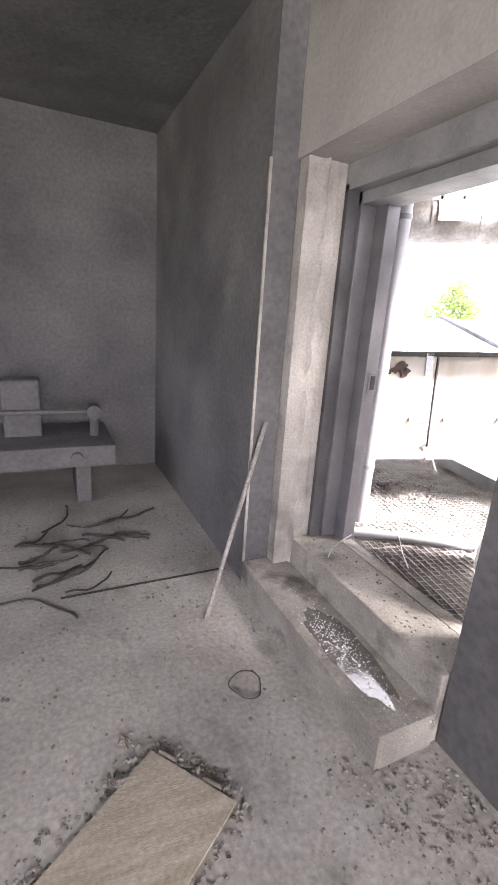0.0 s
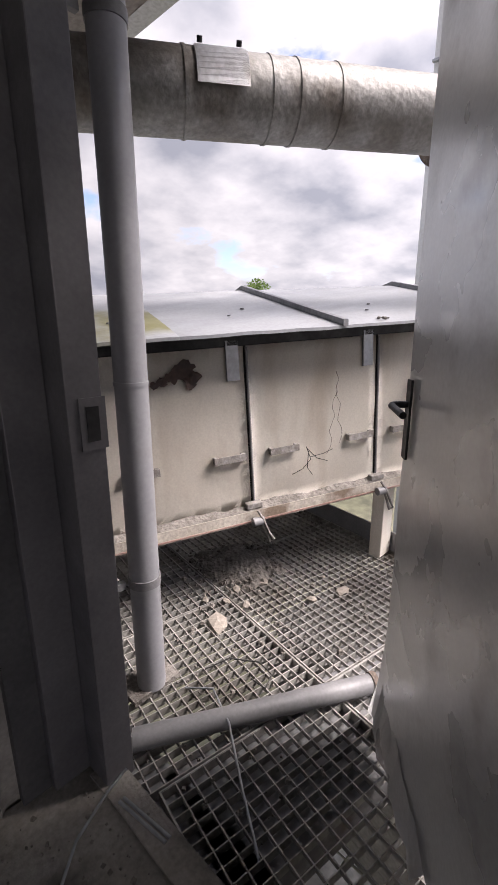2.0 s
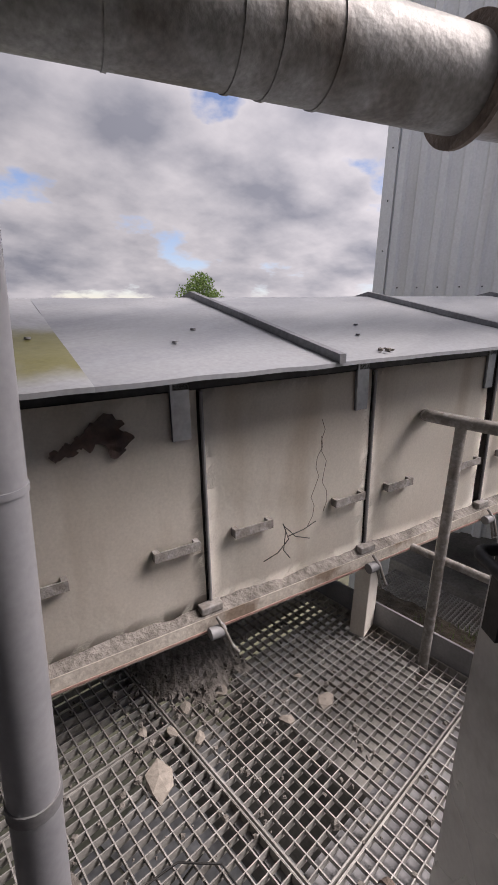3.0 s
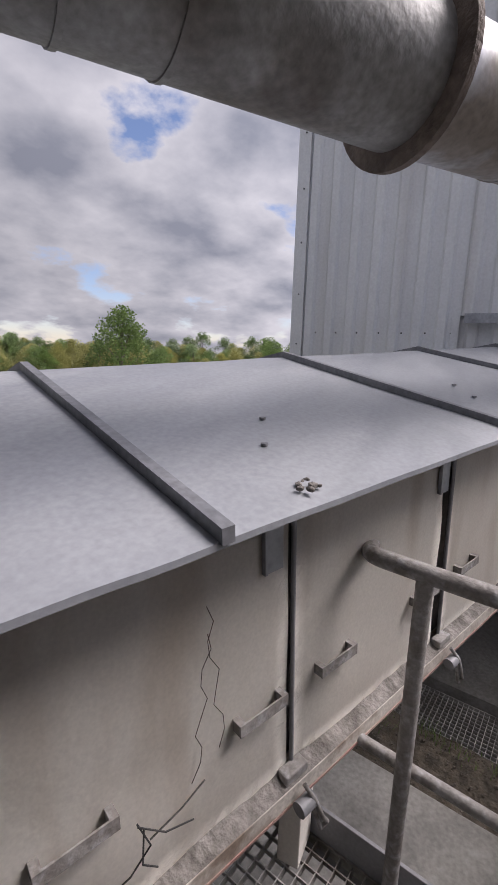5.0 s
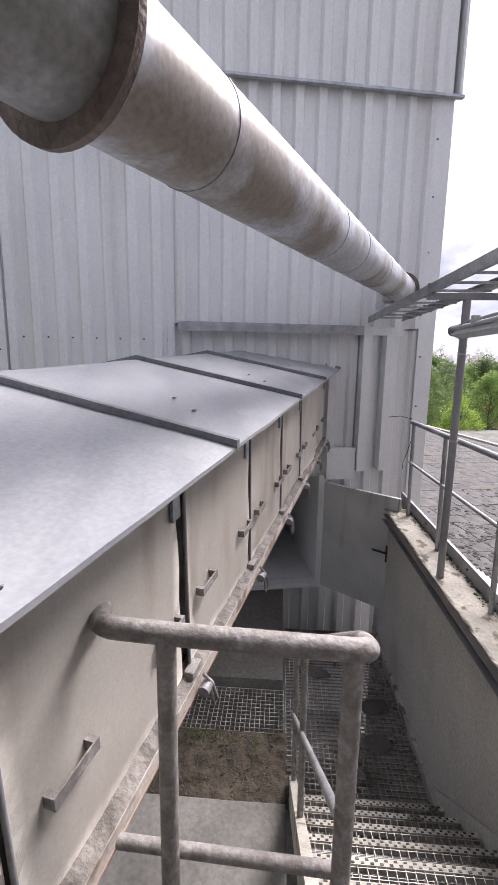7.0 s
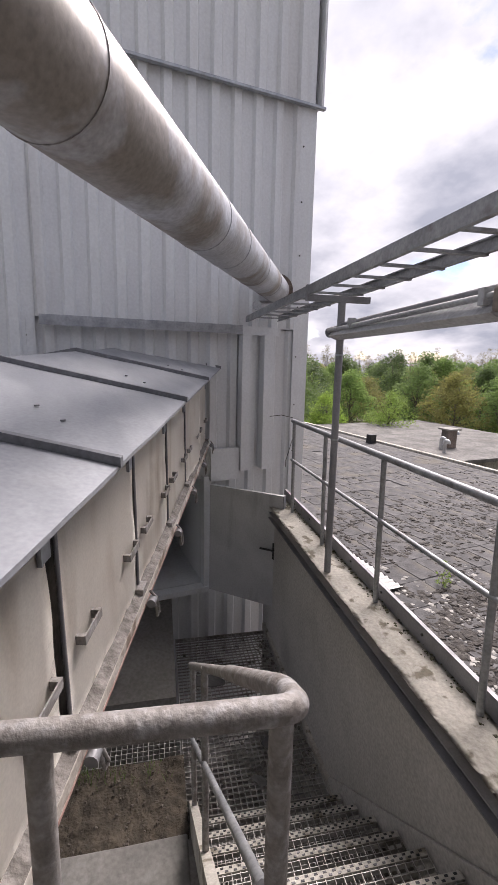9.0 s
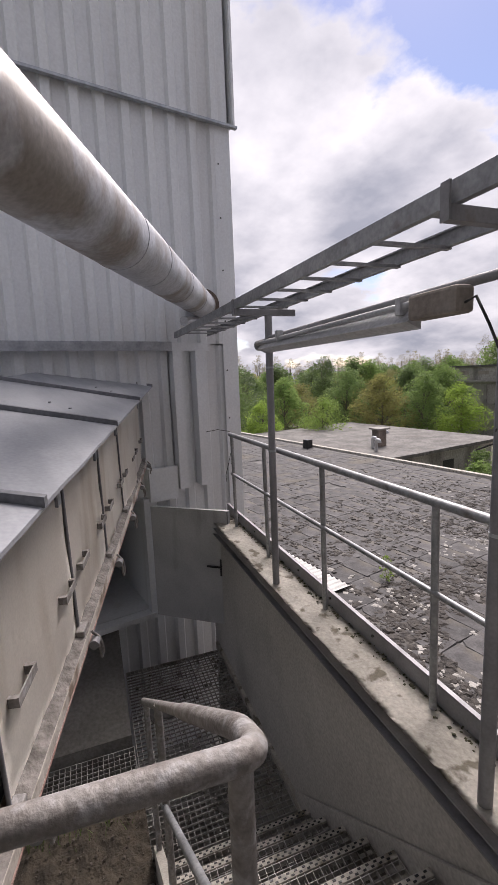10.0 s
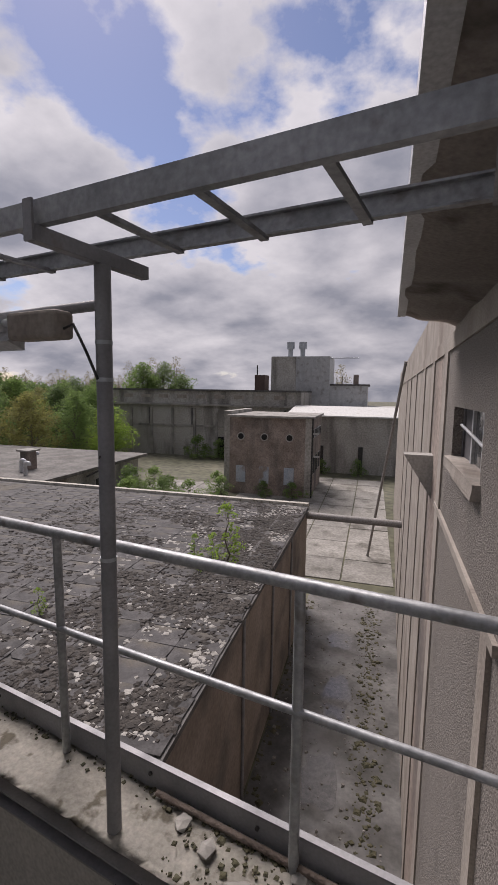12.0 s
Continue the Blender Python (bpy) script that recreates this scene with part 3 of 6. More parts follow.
    # torn cables and twigs in the far corner
    for k in range(18):
        x, y = g.uniform(0.45, 1.35), g.uniform(3.25, 4.3)
        an, ln, cv = g.uniform(-0.4, 0.6), g.uniform(0.25, 0.7), g.uniform(-1.6, 1.6)
        pts, px, py = [], x, y
        for j in range(15):
            pts.append((px, py, 0.012 + 0.02 * max(0, math.sin(j * 0.45 + k))))
            an += cv / 15 + 0.16 * math.sin(j * 0.9 + k * 2)
            px, py = px + math.cos(an) * ln / 15, py + math.sin(an) * ln / 15
        solid("cable_scrap", tube(pts, g.uniform(0.005, 0.011), 7), M_cable, "torn black cable scrap lying on the floor", "cable", group="cable scraps")
    solid("floor_groove", box(0.9, 1.95, 3.27, 3.285, 0.006, 0.011), M_cable, "dark joint line in the floor", "joint", "structure")
    # machine base with pipework at the back of the room
    b = thing("machine_base", (0.3, 4.9, 0), "dust-covered machine base with a pipe in the dark", "machine")
    # all machine parts share the dark wall material
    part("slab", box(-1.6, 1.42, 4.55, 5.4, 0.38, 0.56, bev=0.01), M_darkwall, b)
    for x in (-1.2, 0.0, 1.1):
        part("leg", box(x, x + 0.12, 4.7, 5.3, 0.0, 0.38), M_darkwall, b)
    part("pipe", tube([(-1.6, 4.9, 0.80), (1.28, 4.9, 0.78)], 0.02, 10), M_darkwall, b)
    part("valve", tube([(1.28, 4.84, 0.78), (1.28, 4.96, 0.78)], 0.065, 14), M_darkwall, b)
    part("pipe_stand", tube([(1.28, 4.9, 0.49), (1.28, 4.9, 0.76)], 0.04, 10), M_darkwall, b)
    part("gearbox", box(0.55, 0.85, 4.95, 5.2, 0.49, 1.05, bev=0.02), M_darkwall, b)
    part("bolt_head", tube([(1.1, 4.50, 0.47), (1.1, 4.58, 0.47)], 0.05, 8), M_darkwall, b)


def door():
    fr = thing("door_1", (2.55, 2.4, 0.345), "open grey galvanised steel door with a torn lower corner", "door", kind="structure")
    for name, y, s in (("hinge_post", 1.745, 1), ("lock_post", 2.98, -1)):
        bm = bmesh.new()
        bm_box(bm, 2.475, 2.575, *sorted((y, y + s * 0.055)), 0.345, 2.40, bev=0.003)
        bm_box(bm, 2.575, 2.66, *sorted((y, y + s * (0.15 if s < 0 else 0.09))), 0.33, 2.36, bev=0.003)
        po = part(name, bm, M_frame, fr)
        # recess shade is put into this strip's colour
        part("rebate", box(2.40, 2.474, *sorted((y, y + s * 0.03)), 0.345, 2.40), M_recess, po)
        if s < 0:
            bm = box(2.60, 2.664, 2.824, 2.8285, 1.31, 1.43)
            part("strike_plate", bm, M_frame, po)
            # not cut through: a black pad paints the dark of the hole
            part("strike_hole", box(2.615, 2.645, 2.8215, 2.8242, 1.33, 1.41), M_black, po)
    bm = box(2.40, 2.475, 1.745, 2.98, 2.37, 2.5, bev=0.003)
    bm_box(bm, 2.475, 2.66, 1.745, 2.98, 2.31, 2.42, bev=0.003)
    part("frame_head", bm, M_steel, fr)
    # the leaf, swung outwards, its lower free corner buckled
    h, e = Vector((2.671, 1.872, 0)), Vector((3.30, 2.385, 0))
    u = (e - h).normalized()
    n = Vector((u.y, -u.x, 0))
    ln = (e - h).length
    bm = bmesh.new()
    nu, nz = 24, 48
    sides = []
    for off in (0.0, 0.042):
        grid = []
        for j in range(nz + 1):
            z = 0.37 + 1.93 * j / nz
            row = []
            for i in range(nu + 1):
                s = ln * i / nu
                k = max(0.0, (s / ln - 0.45)) * max(0.0, 0.75 - z) * 1.6
                bulge = 0.004 * noise.noise(Vector((s * 4, z * 4, 0)))
                p = h + u * (s - 0.04 * k) + n * (off - 0.12 * k * k - 0.05 * k + bulge)
                row.append(bm.verts.new((p.x, p.y, z)))
            grid.append(row)
        for a, b in zip(grid, grid[1:]):
            for i in range(nu):
                bm.faces.new((a[i], a[i + 1], b[i + 1], b[i])).smooth = True
        sides.append(grid)
    for i in range(nu):
        for j in (0, nz):
            bm.faces.new((sides[0][j][i], sides[0][j][i + 1], sides[1][j][i + 1], sides[1][j][i]))
    for j in range(nz):
        for i in (0, nu):
            bm.faces.new((sides[0][j][i], sides[0][j + 1][i], sides[1][j + 1][i], sides[1][j][i]))
    leaf = part("leaf", bm, M_door, fr)
    w = lambda s, o, z: h + u * s + n * o + Vector((0, 0, z))
    # torn skin flap at the bottom
    bm = bmesh.new()
    pr = None
    for k in range(13):
        t = k / 12
        wob = 0.012 * math.sin(t * 17) + 0.008 * math.sin(t * 31)
        a = w(ln - 0.01 - 0.46 * t, -0.012, 0.52 - 0.10 * t + wob)
        b = w(ln + 0.02 - 0.47 * t, -0.035 + 0.01 * t + wob * 0.6, 0.345 + 0.012 * math.sin(t * 13))
        q = (bm.verts.new(a), bm.verts.new(b))
        if pr:
            bm.faces.new((pr[0], q[0], q[1], pr[1])).smooth = True
        pr = q
    bmesh.ops.solidify(bm, geom=bm.faces[:], thickness=0.003)
    part("torn_skin", bm, M_door, leaf, "crumpled torn sheet at the door's foot")
    for side in (-1, 1):
        o = -0.006 if side < 0 else 0.048
        bm = bmesh.new()
        v = [w(ln - 0.055, o, 1.24), w(ln - 0.02, o, 1.24), w(ln - 0.02, o, 1.45), w(ln - 0.055, o, 1.45)]
        lo = [bm.verts.new(p) for p in v]
        hi = [bm.verts.new(p + n * 0.006 * side) for p in v]
        bm.faces.new(lo), bm.faces.new(hi)
        for i in range(4):
            bm.faces.new((lo[i], lo[(i + 1) % 4], hi[(i + 1) % 4], hi[i]))
        hd = part("handle_plate", bm, M_black, leaf)
        oo = o + side * 0.05
        part("lever", tube(bend([w(ln - 0.037, o, 1.385), w(ln - 0.037, oo, 1.385), w(ln - 0.16, oo, 1.38)], 0.02), 0.009, 10), M_black, hd)
    for z in (0.6, 2.0):
        part("hinge", tube([w(-0.012, 0.02, z - 0.06), w(-0.012, 0.02, z + 0.06)], 0.012, 10), M_steel, leaf)


def deck():
    def panel(x0, x1, y0, y1, z, label, m=ID, pitch=(0.043, 0.040), deep=0.03):
        g = thing("grating_panel", tuple(m @ Vector(((x0 + x1) / 2, (y0 + y1) / 2, z))), label, "grating", "deck gratings")
        bm = bmesh.new()
        n = max(2, int((y1 - y0) / pitch[1]))
        for i in range(n + 1):
            y = y0 + (y1 - y0) * i / n
            bm_box(bm, x0, x1, y - 0.0016, y + 0.0016, z - deep, z, m)
        part("bearing_grid", bm, M_grate, g, kind="stuff")
        bm = bmesh.new()
        n = max(2, int((x1 - x0) / pitch[0]))
        for i in range(n + 1):
            x = x0 + (x1 - x0) * i / n
            bm_box(bm, x - 0.002, x + 0.002, y0, y1, z - 0.014, z + 0.001, m)
        part("cross_grid", bm, M_grate, g, kind="stuff")
        bm = bmesh.new()
        for a in ((x0 - 0.004, x1 + 0.004, y0 - 0.004, y0), (x0 - 0.004, x1 + 0.004, y1, y1 + 0.004), (x0 - 0.004, x0, y0, y1), (x1, x1 + 0.004, y0, y1)):
            bm_box(bm, *a, z - deep - 0.005, z + 0.002, m)
        part("edge_frame", bm, M_grate, g)
        return g
    for s0, s1, d0, d1 in ((-1.99, -1.35, 0.10, 1.14), (-1.335, -0.33, 0.10, 1.14), (-2.10, -1.35, 1.155, 1.80), (-1.335, -0.33, 1.155, 2.10), (-2.25, -1.35, 1.815, 2.9), (-1.335, -0.33, 2.115, 2.9)):
        panel(s0, s1, d0, d1, DECK, "galvanised walkway grating strewn with rubble", MP)
    for d in (1.02, 2.1):
        wd = 0.205 if d < 1.5 else 0.04
        solid("deck_beam", box(-1.95, -0.32, d - wd, d + wd, 0.20, 0.288, MP), M_steel, "grey steel beam carrying the walkway gratings", "beam", "structure")
    solid("ledger_angle", box(2.605, 2.76, 1.8, 3.0, 0.20, 0.288), M_steel, "steel angle carrying the deck along the wall", "beam", "structure")
    solid("deck_beam", box(-1.37, -1.31, 1.2, 2.9, 0.18, 0.288, MP), M_steel, "grey steel beam carrying the walkway gratings", "beam", "structure")
    solid("toe_plate", box(-0.325, -0.313, 1.03, 2.9, 0.24, 0.44, MP, 0.002), M_steel, "grey steel toe plate along the deck edge", "toe plate")
    # the thick pipe lying across the door sill and the rainwater pipe
    a, b = Vector((2.695, 2.89, 0.366)), Vector((3.405, 2.455, 0.362))
    lp = thing("loose_pipe", tuple(a), "thick grey pipe lying across the doorway", "pipe")
    part("tube", tube([a, b], 0.034, 20), M_steel, lp)
    part("end_collar", tube([b - (b - a).normalized() * 0.02, b], 0.039, 16), M_rust, lp)
    dp = thing("downpipe", (2.885, 3.06, DECK), "grey plastic rainwater pipe beside the door", "downpipe")
    part("tube", tube([(2.885, 3.06, 0.34 + 0.19 * k) for k in range(13)], 0.050, 24), M_pipe, dp)
    part("joint_ring", tube([(2.885, 3.06, 1.412), (2.885, 3.06, 1.424)], 0.0525, 24), M_pipe, dp)
    for z in (0.76, 2.322):
        c = part("clamp", tube([(2.885, 3.06, z - 0.015), (2.885, 3.06, z + 0.015)], 0.054, 20), M_steel, dp)
        part("clamp_arm", box(2.70, 2.82, 3.07, 3.09, z - 0.012, z + 0.012), M_steel, c)
    part("foot", rough_up(box(2.79, 2.98, 3.02, 3.15, DECK, 0.345), 0.004, 20, 2), M_dirt, dp)
    # scraps on the sill
    solid("bent_wire", tube([(2.36, 2.68, 0.352), (2.45, 2.76, 0.36), (2.56, 2.80, 0.375), (2.62, 2.80, 0.40)], 0.004, 6), M_galv, "bent pale wire on the door sill", "wire")
    for k in (0, 1):
        solid("metal_strip", tube([(2.575 + 0.014 * k, 2.77, 0.352), (2.60 + 0.014 * k, 2.60, 0.352)], 0.005, 6), M_galv, "short metal strip on the door sill", "strip")
    solid("hanging_wire", tube([(2.95, 2.95, 0.34), (3.0, 2.86, 0.36), (2.92, 2.70, 0.39), (2.82, 2.55, 0.36), (2.72, 2.40, 0.37)], 0.004, 6), M_galv, "thin pale wire lying over the grating", "wire")
    solid("curled_wire", tube([(3.06, 2.97, 0.335), (3.15, 2.93, 0.35), (3.22, 2.84, 0.34), (3.20, 2.76, 0.345), (3.14, 2.74, 0.34), (3.13, 2.80, 0.35)], 0.003, 6), M_cable, "curl of dark wire on the grating", "wire")
    bm = rough_up(box(2.56, 2.64, 1.80, 2.9, 0.30, 0.352), 0.008, 14, 6)
    solid("broken_edge", bm, M_step, "crumbling concrete edge of the door sill", "sill", "structure")
    g = random.Random(11)
    chips("sill_crumbs", [(g.uniform(2.3, 2.62), g.uniform(1.82, 2.9)) for _ in range(260)], (0.002, 0.009), M_dirt, "crumbs on the concrete sill", "rubble", 0.346, 12)
    # rubble on the grating
    spots = []
    for _ in range(900):
        a, r = g.uniform(0, 6.28), abs(g.gauss(0, 0.55))
        spots.append((3.70 + 0.20 * r * math.cos(a) * 1.2, 3.42 + 0.22 * r * math.sin(a)))
    bm = bmesh.new()
    bmesh.ops.create_grid(bm, x_segments=26, y_segments=26, size=1)
    for v in bm.verts:
        r2 = v.co.x ** 2 + v.co.y ** 2
        nz = noise.noise(Vector((v.co.x * 3, v.co.y * 3, 2)))
        v.co = (3.70 + v.co.x * 0.24, 3.42 + v.co.y * 0.27, DECK - 0.012 + 0.05 * max(0, 1 - r2 * (1.0 + 0.8 * nz)) + 0.01 * noise.noise(Vector((v.co.x * 12, v.co.y * 12, 0))) * (r2 < 1))
    bmesh.ops.delete(bm, geom=[v for v in bm.verts if v.co.z < DECK - 0.006], context="VERTS")
    solid("rubble_mound", bm, M_dirt, "flat heap of grey rubble on the grating", "rubble")
    chips("heap_gravel", spots, (0.005, 0.016), M_dirt, "loose gravel on the rubble heap", "gravel", DECK + 0.012, 13)
    for x, y, r in ((3.275, 3.13, 0.055), (3.66, 3.20, 0.03), (3.36, 3.30, 0.022), (3.46, 3.13, 0.028), (3.52, 3.25, 0.03), (3.70, 2.93, 0.03), (3.86, 2.86, 0.035), (3.42, 3.22, 0.02), (3.9, 3.0, 0.018)):
        solid("plaster_chunk", pebble_bm(bmesh.new(), (x, y, DECK + r * 0.2), r, 0.32), M_panel, "pale broken plaster chunk on the grating", "rubble", group="chunks on the grating")
    chips("grating_crumbs", [(g.uniform(2.7, 4.2), g.uniform(2.4, 3.7)) for _ in range(380)], (0.003, 0.012), M_dirt, "crumbs lying in the grating", "rubble", DECK, 15)
    return panel


def conveyor():
    c = thing("conveyor_housing", (5.6, 2.3, 0.8), "long cream sheet-metal conveyor housing with a grey zinc roof", "conveyor")
    w = lambda s, d, z: MC @ Vector((s, d, z))
    seams = (-1.38, -0.68, 0.0, 0.67, 1.41, 2.15, 2.86, 3.57, 4.30, 5.06)
    # black sheet inside the housing colours the open seams dark, like shade
    part("inner_frame", box(-1.38, 5.06, 0.031, 0.05, 0.80, 1.575, MC), M_black, c)
    for k, (a, b) in enumerate(zip(seams, seams[1:])):
        tilt = 0.03 if k == 7 else 0.0
        seam, b = b, b - (0.035 if k == 3 else 0.0)
        bm = bmesh.new()
        nx, nz = 14, 14
        g = [[bm.verts.new(w(a + 0.006 + (b - a - 0.012) * i / nx, -tilt * i / nx - 0.003 + 0.006 * noise.noise(Vector((k * 7 + i * 0.35, j * 0.3, 0))), 0.80 + 0.705 * j / nz)) for i in range(nx + 1)] for j in range(nz + 1)]
        for p, q in zip(g, g[1:]):
            for i in range(nx):
                bm.faces.new((p[i], p[i + 1], q[i + 1], q[i])).smooth = True
        bmesh.ops.solidify(bm, geom=bm.faces[:], thickness=0.022)
        pn = part("side_panel", bm, M_cream, c)
        for hs in ((a + 0.09), (b - 0.17)):
            if k in (1,) and hs < a + 0.1:
                hs = a + 0.14
            bm = box(hs, hs + 0.016, -0.028, 0.0, 1.030, 1.058, MC)
            bm_box(bm, hs + 0.125, hs + 0.141, -0.028, 0.0, 1.030, 1.058, MC)
            bm_box(bm, hs, hs + 0.141, -0.031, -0.027, 1.029, 1.059, MC)
            part("handle", bm, M_rail, pn)
        part("edge_bead", tube([w(a + 0.006, -0.008, 0.80), w(a + 0.006, -0.008, 1.50)], 0.006, 6), M_steel, pn)
        b = seam
        bm = box(b - 0.085, b - 0.03, -0.012, -0.004, 1.37, 1.53, MC)
        bm_box(bm, b - 0.085, b - 0.078, -0.016, -0.004, 1.37, 1.53, MC)
        part("hanger_plate", bm, M_galv, pn)
        # clamp under the seam
        bm = box(b - 0.04, b + 0.035, -0.04, -0.005, 0.802, 0.828, MC, 0.004)
        cl = part("toggle_clamp", bm, M_rail, pn)
        part("clamp_hook", tube([w(b, -0.06, 0.80), w(b + 0.015, -0.085, 0.76), w(b + 0.035, -0.09, 0.70), w(b + 0.06, -0.085, 0.66), w(b + 0.04, -0.08, 0.65), w(b + 0.01, -0.08, 0.74)], 0.006, 6), M_rail, cl)
        part("clamp_roller", tube([w(b - 0.03, -0.07, 0.755), w(b + 0.02, -0.07, 0.755)], 0.02, 10), M_steel, cl)
    # bottom angle, with a heap of dust along it
    part("bottom_angle", prism([(-0.045, 0.795), (0.03, 0.795), (0.03, 0.745), (0.02, 0.745), (0.02, 0.785), (-0.038, 0.785), (-0.038, 0.74), (-0.045, 0.74)], -1.38, 5.06, MC), M_angle, c)
    part("red_stripe", box(-1.38, 5.06, -0.0475, -0.045, 0.745, 0.752, MC), M_redpaint, c)
    bm = bmesh.new()
    n = 220
    rows = []
    for i in range(n + 1):
        s = -1.38 + 6.43 * i / n
        a = 0.018 + 0.016 * noise.noise(Vector((s * 5, 0, 0))) + 0.01 * noise.noise(Vector((s * 19, 3, 0)))
        rows.append([bm.verts.new(w(s, -0.043, 0.796)), bm.verts.new(w(s, -0.025 + a * 0.3, 0.797 + max(a * 0.5, 0.002))), bm.verts.new(w(s, -0.004, 0.797 + max(0.003, a * 0.95)))])
    for p, q in zip(rows, rows[1:]):
        for i in (0, 1):
            bm.faces.new((p[i], q[i], q[i + 1], p[i + 1]))
    part("dust_ridge", bm, M_dirt, c, "crusted dust along the lower edge")
    part("far_side", box(-1.38, 5.06, 1.72, 1.75, 0.80, 1.51, MC), M_cream, c)
    part("underside", box(-1.38, 5.06, 0.031, 1.72, 0.76, 0.80, MC), M_steel, c)
    part("end_plate", box(5.06, 5.08, 0.0, 1.75, 0.76, 1.52, MC), M_steel, c)
    part("top_angle", box(-1.38, 5.06, -0.012, 0.03, 1.51, 1.548, MC), M_black, c)
    ribs = (-1.36, -0.80, 0.387, 1.512, 2.707, 3.89, 5.25)
    edges = ribs[:2] + (-0.30,) + ribs[2:]
    for k, (a, b) in enumerate(zip(edges, edges[1:])):
        bm = bmesh.new()
        nx, ny = 16, 20
        shells = []
        for drop in (0.0, 0.012):
            g = []
            for j in range(ny + 1):
                d = -0.148 + 2.046 * j / ny
                zz = 1.56 + 0.205 * (1 - abs(d - 0.875) / 1.04) - drop
                g.append([bm.verts.new(w(a + (b - a) * i / nx, d, zz + 0.004 * noise.noise(Vector((k * 5 + i * 0.25, j * 0.3, 1))))) for i in range(nx + 1)])
            for p, q in zip(g, g[1:]):
                for i in range(nx):
                    bm.faces.new((p[i], p[i + 1], q[i + 1], q[i])).smooth = True
            shells.append(g)
        top, low = shells
        for j in (0, ny):
            for i in range(nx):
                bm.faces.new((top[j][i], top[j][i + 1], low[j][i + 1], low[j][i]))
        for i in (0, nx):
            for j in range(ny):
                bm.faces.new((top[j][i], top[j + 1][i], low[j + 1][i], low[j][i]))
        part("roof_sheet", bm, M_roofmoss if k <= 1 else M_roofzinc, c)
        for ds, dd in ((0.30, 0.10), (0.42, 0.24)):
            d = dd + 0.02 * (k % 3)
            zz = 1.566 + 0.205 * (1 - abs(d - 0.875) / 1.04)
            if a + ds < b - 0.05:
                part("roof_bolt", tube([w(a + ds, d, zz - 0.004), w(a + ds, d, zz + 0.002)], 0.009, 8), M_steel, c)
    for s in ribs:
        bm = prism([(-0.155, 1.560), (0.875, 1.765), (0.875, 1.792), (-0.155, 1.587)], s - 0.012, s + 0.012, MC)
        bm = prism([(1.905, 1.560), (0.875, 1.765), (0.875, 1.792), (1.905, 1.587)], s - 0.012, s + 0.012, MC, bm)
        part("roof_rib", bm, M_ribsteel, c)
    # stains, scribbled wires
    for pts in (((0.25, -0.058, 1.05), (0.27, -0.062, 0.99), (0.23, -0.058, 0.95), (0.18, -0.05, 0.93)), ((0.25, -0.06, 1.045), (0.30, -0.06, 0.99), (0.36, -0.058, 0.965)),
                ((0.26, -0.06, 1.03), (0.255, -0.055, 0.95), (0.285, -0.05, 0.91)), ((0.27, -0.06, 1.0), (0.34, -0.05, 1.0), (0.40, -0.04, 1.01))):
        part("snagged_wire", tube([w(*p) for p in pts], 0.0017, 5), M_cable, c)
    for a, b in (((0.44, 1.36), (0.47, 1.02)), ((0.44, 1.3), (0.40, 0.98))):
        pts = [w(a[0] + (b[0] - a[0]) * t + 0.012 * math.sin(t * 17), -0.009, a[1] + (b[1] - a[1]) * t) for t in (i / 9 for i in range(10))]
        part("paint_crack", tube(pts, 0.0009, 5), M_rustdark, c)
    blot = bmesh.new()
    for bs, bz, br in ((-0.26, 1.43, 0.05), (-0.235, 1.40, 0.035), (-0.31, 1.41, 0.03), (-0.35, 1.395, 0.022), (-0.38, 1.385, 0.018), (-0.24, 1.37, 0.02)):
        blot.faces.new([blot.verts.new(w(bs + br * math.cos(t) * (1 + 0.5 * noise.noise(Vector((math.cos(t) * 2, bs * 40, math.sin(t) * 2)))), -0.0125, bz + br * 0.8 * math.sin(t) * (1 + 0.5 * noise.noise(Vector((math.cos(t) * 3, bz * 40, math.sin(t) * 3)))))) for t in (k * 0.2618 for k in range(24))])
    part("rust_blotch", blot, M_rustdark, c, "dark rust blotch on the panel")
    # legs
    for s, d in ((0.80, 0.11), (0.80, 1.6), (-0.8, 1.2), (3.0, 1.2)):
        foot = w(s, d, 0)
        bz = DECK if s < 1.5 else LOW
        bm = box(foot.x - 0.06, foot.x + 0.06, foot.y - 0.035, foot.y + 0.035, bz, 0.70 + CS * s, bev=0.004)
        bm_box(bm, foot.x - 0.10, foot.x + 0.10, foot.y - 0.06, foot.y + 0.06, 0.70 + CS * s, 0.76 + CS * s)
        part("leg", bm, M_cream, c)
    p = w(0.625, -0.09, 1.575)
    for k in range(7):
        solid("roof_dirt_clump", pebble_bm(bmesh.new(), (p.x + rng.gauss(0, 0.025), p.y + rng.gauss(0, 0.018), p.z + 0.006), rng.uniform(0.005, 0.011), 0.7), M_dirt, "small dirt clump on the zinc roof", "dirt", group="dirt on the roof")


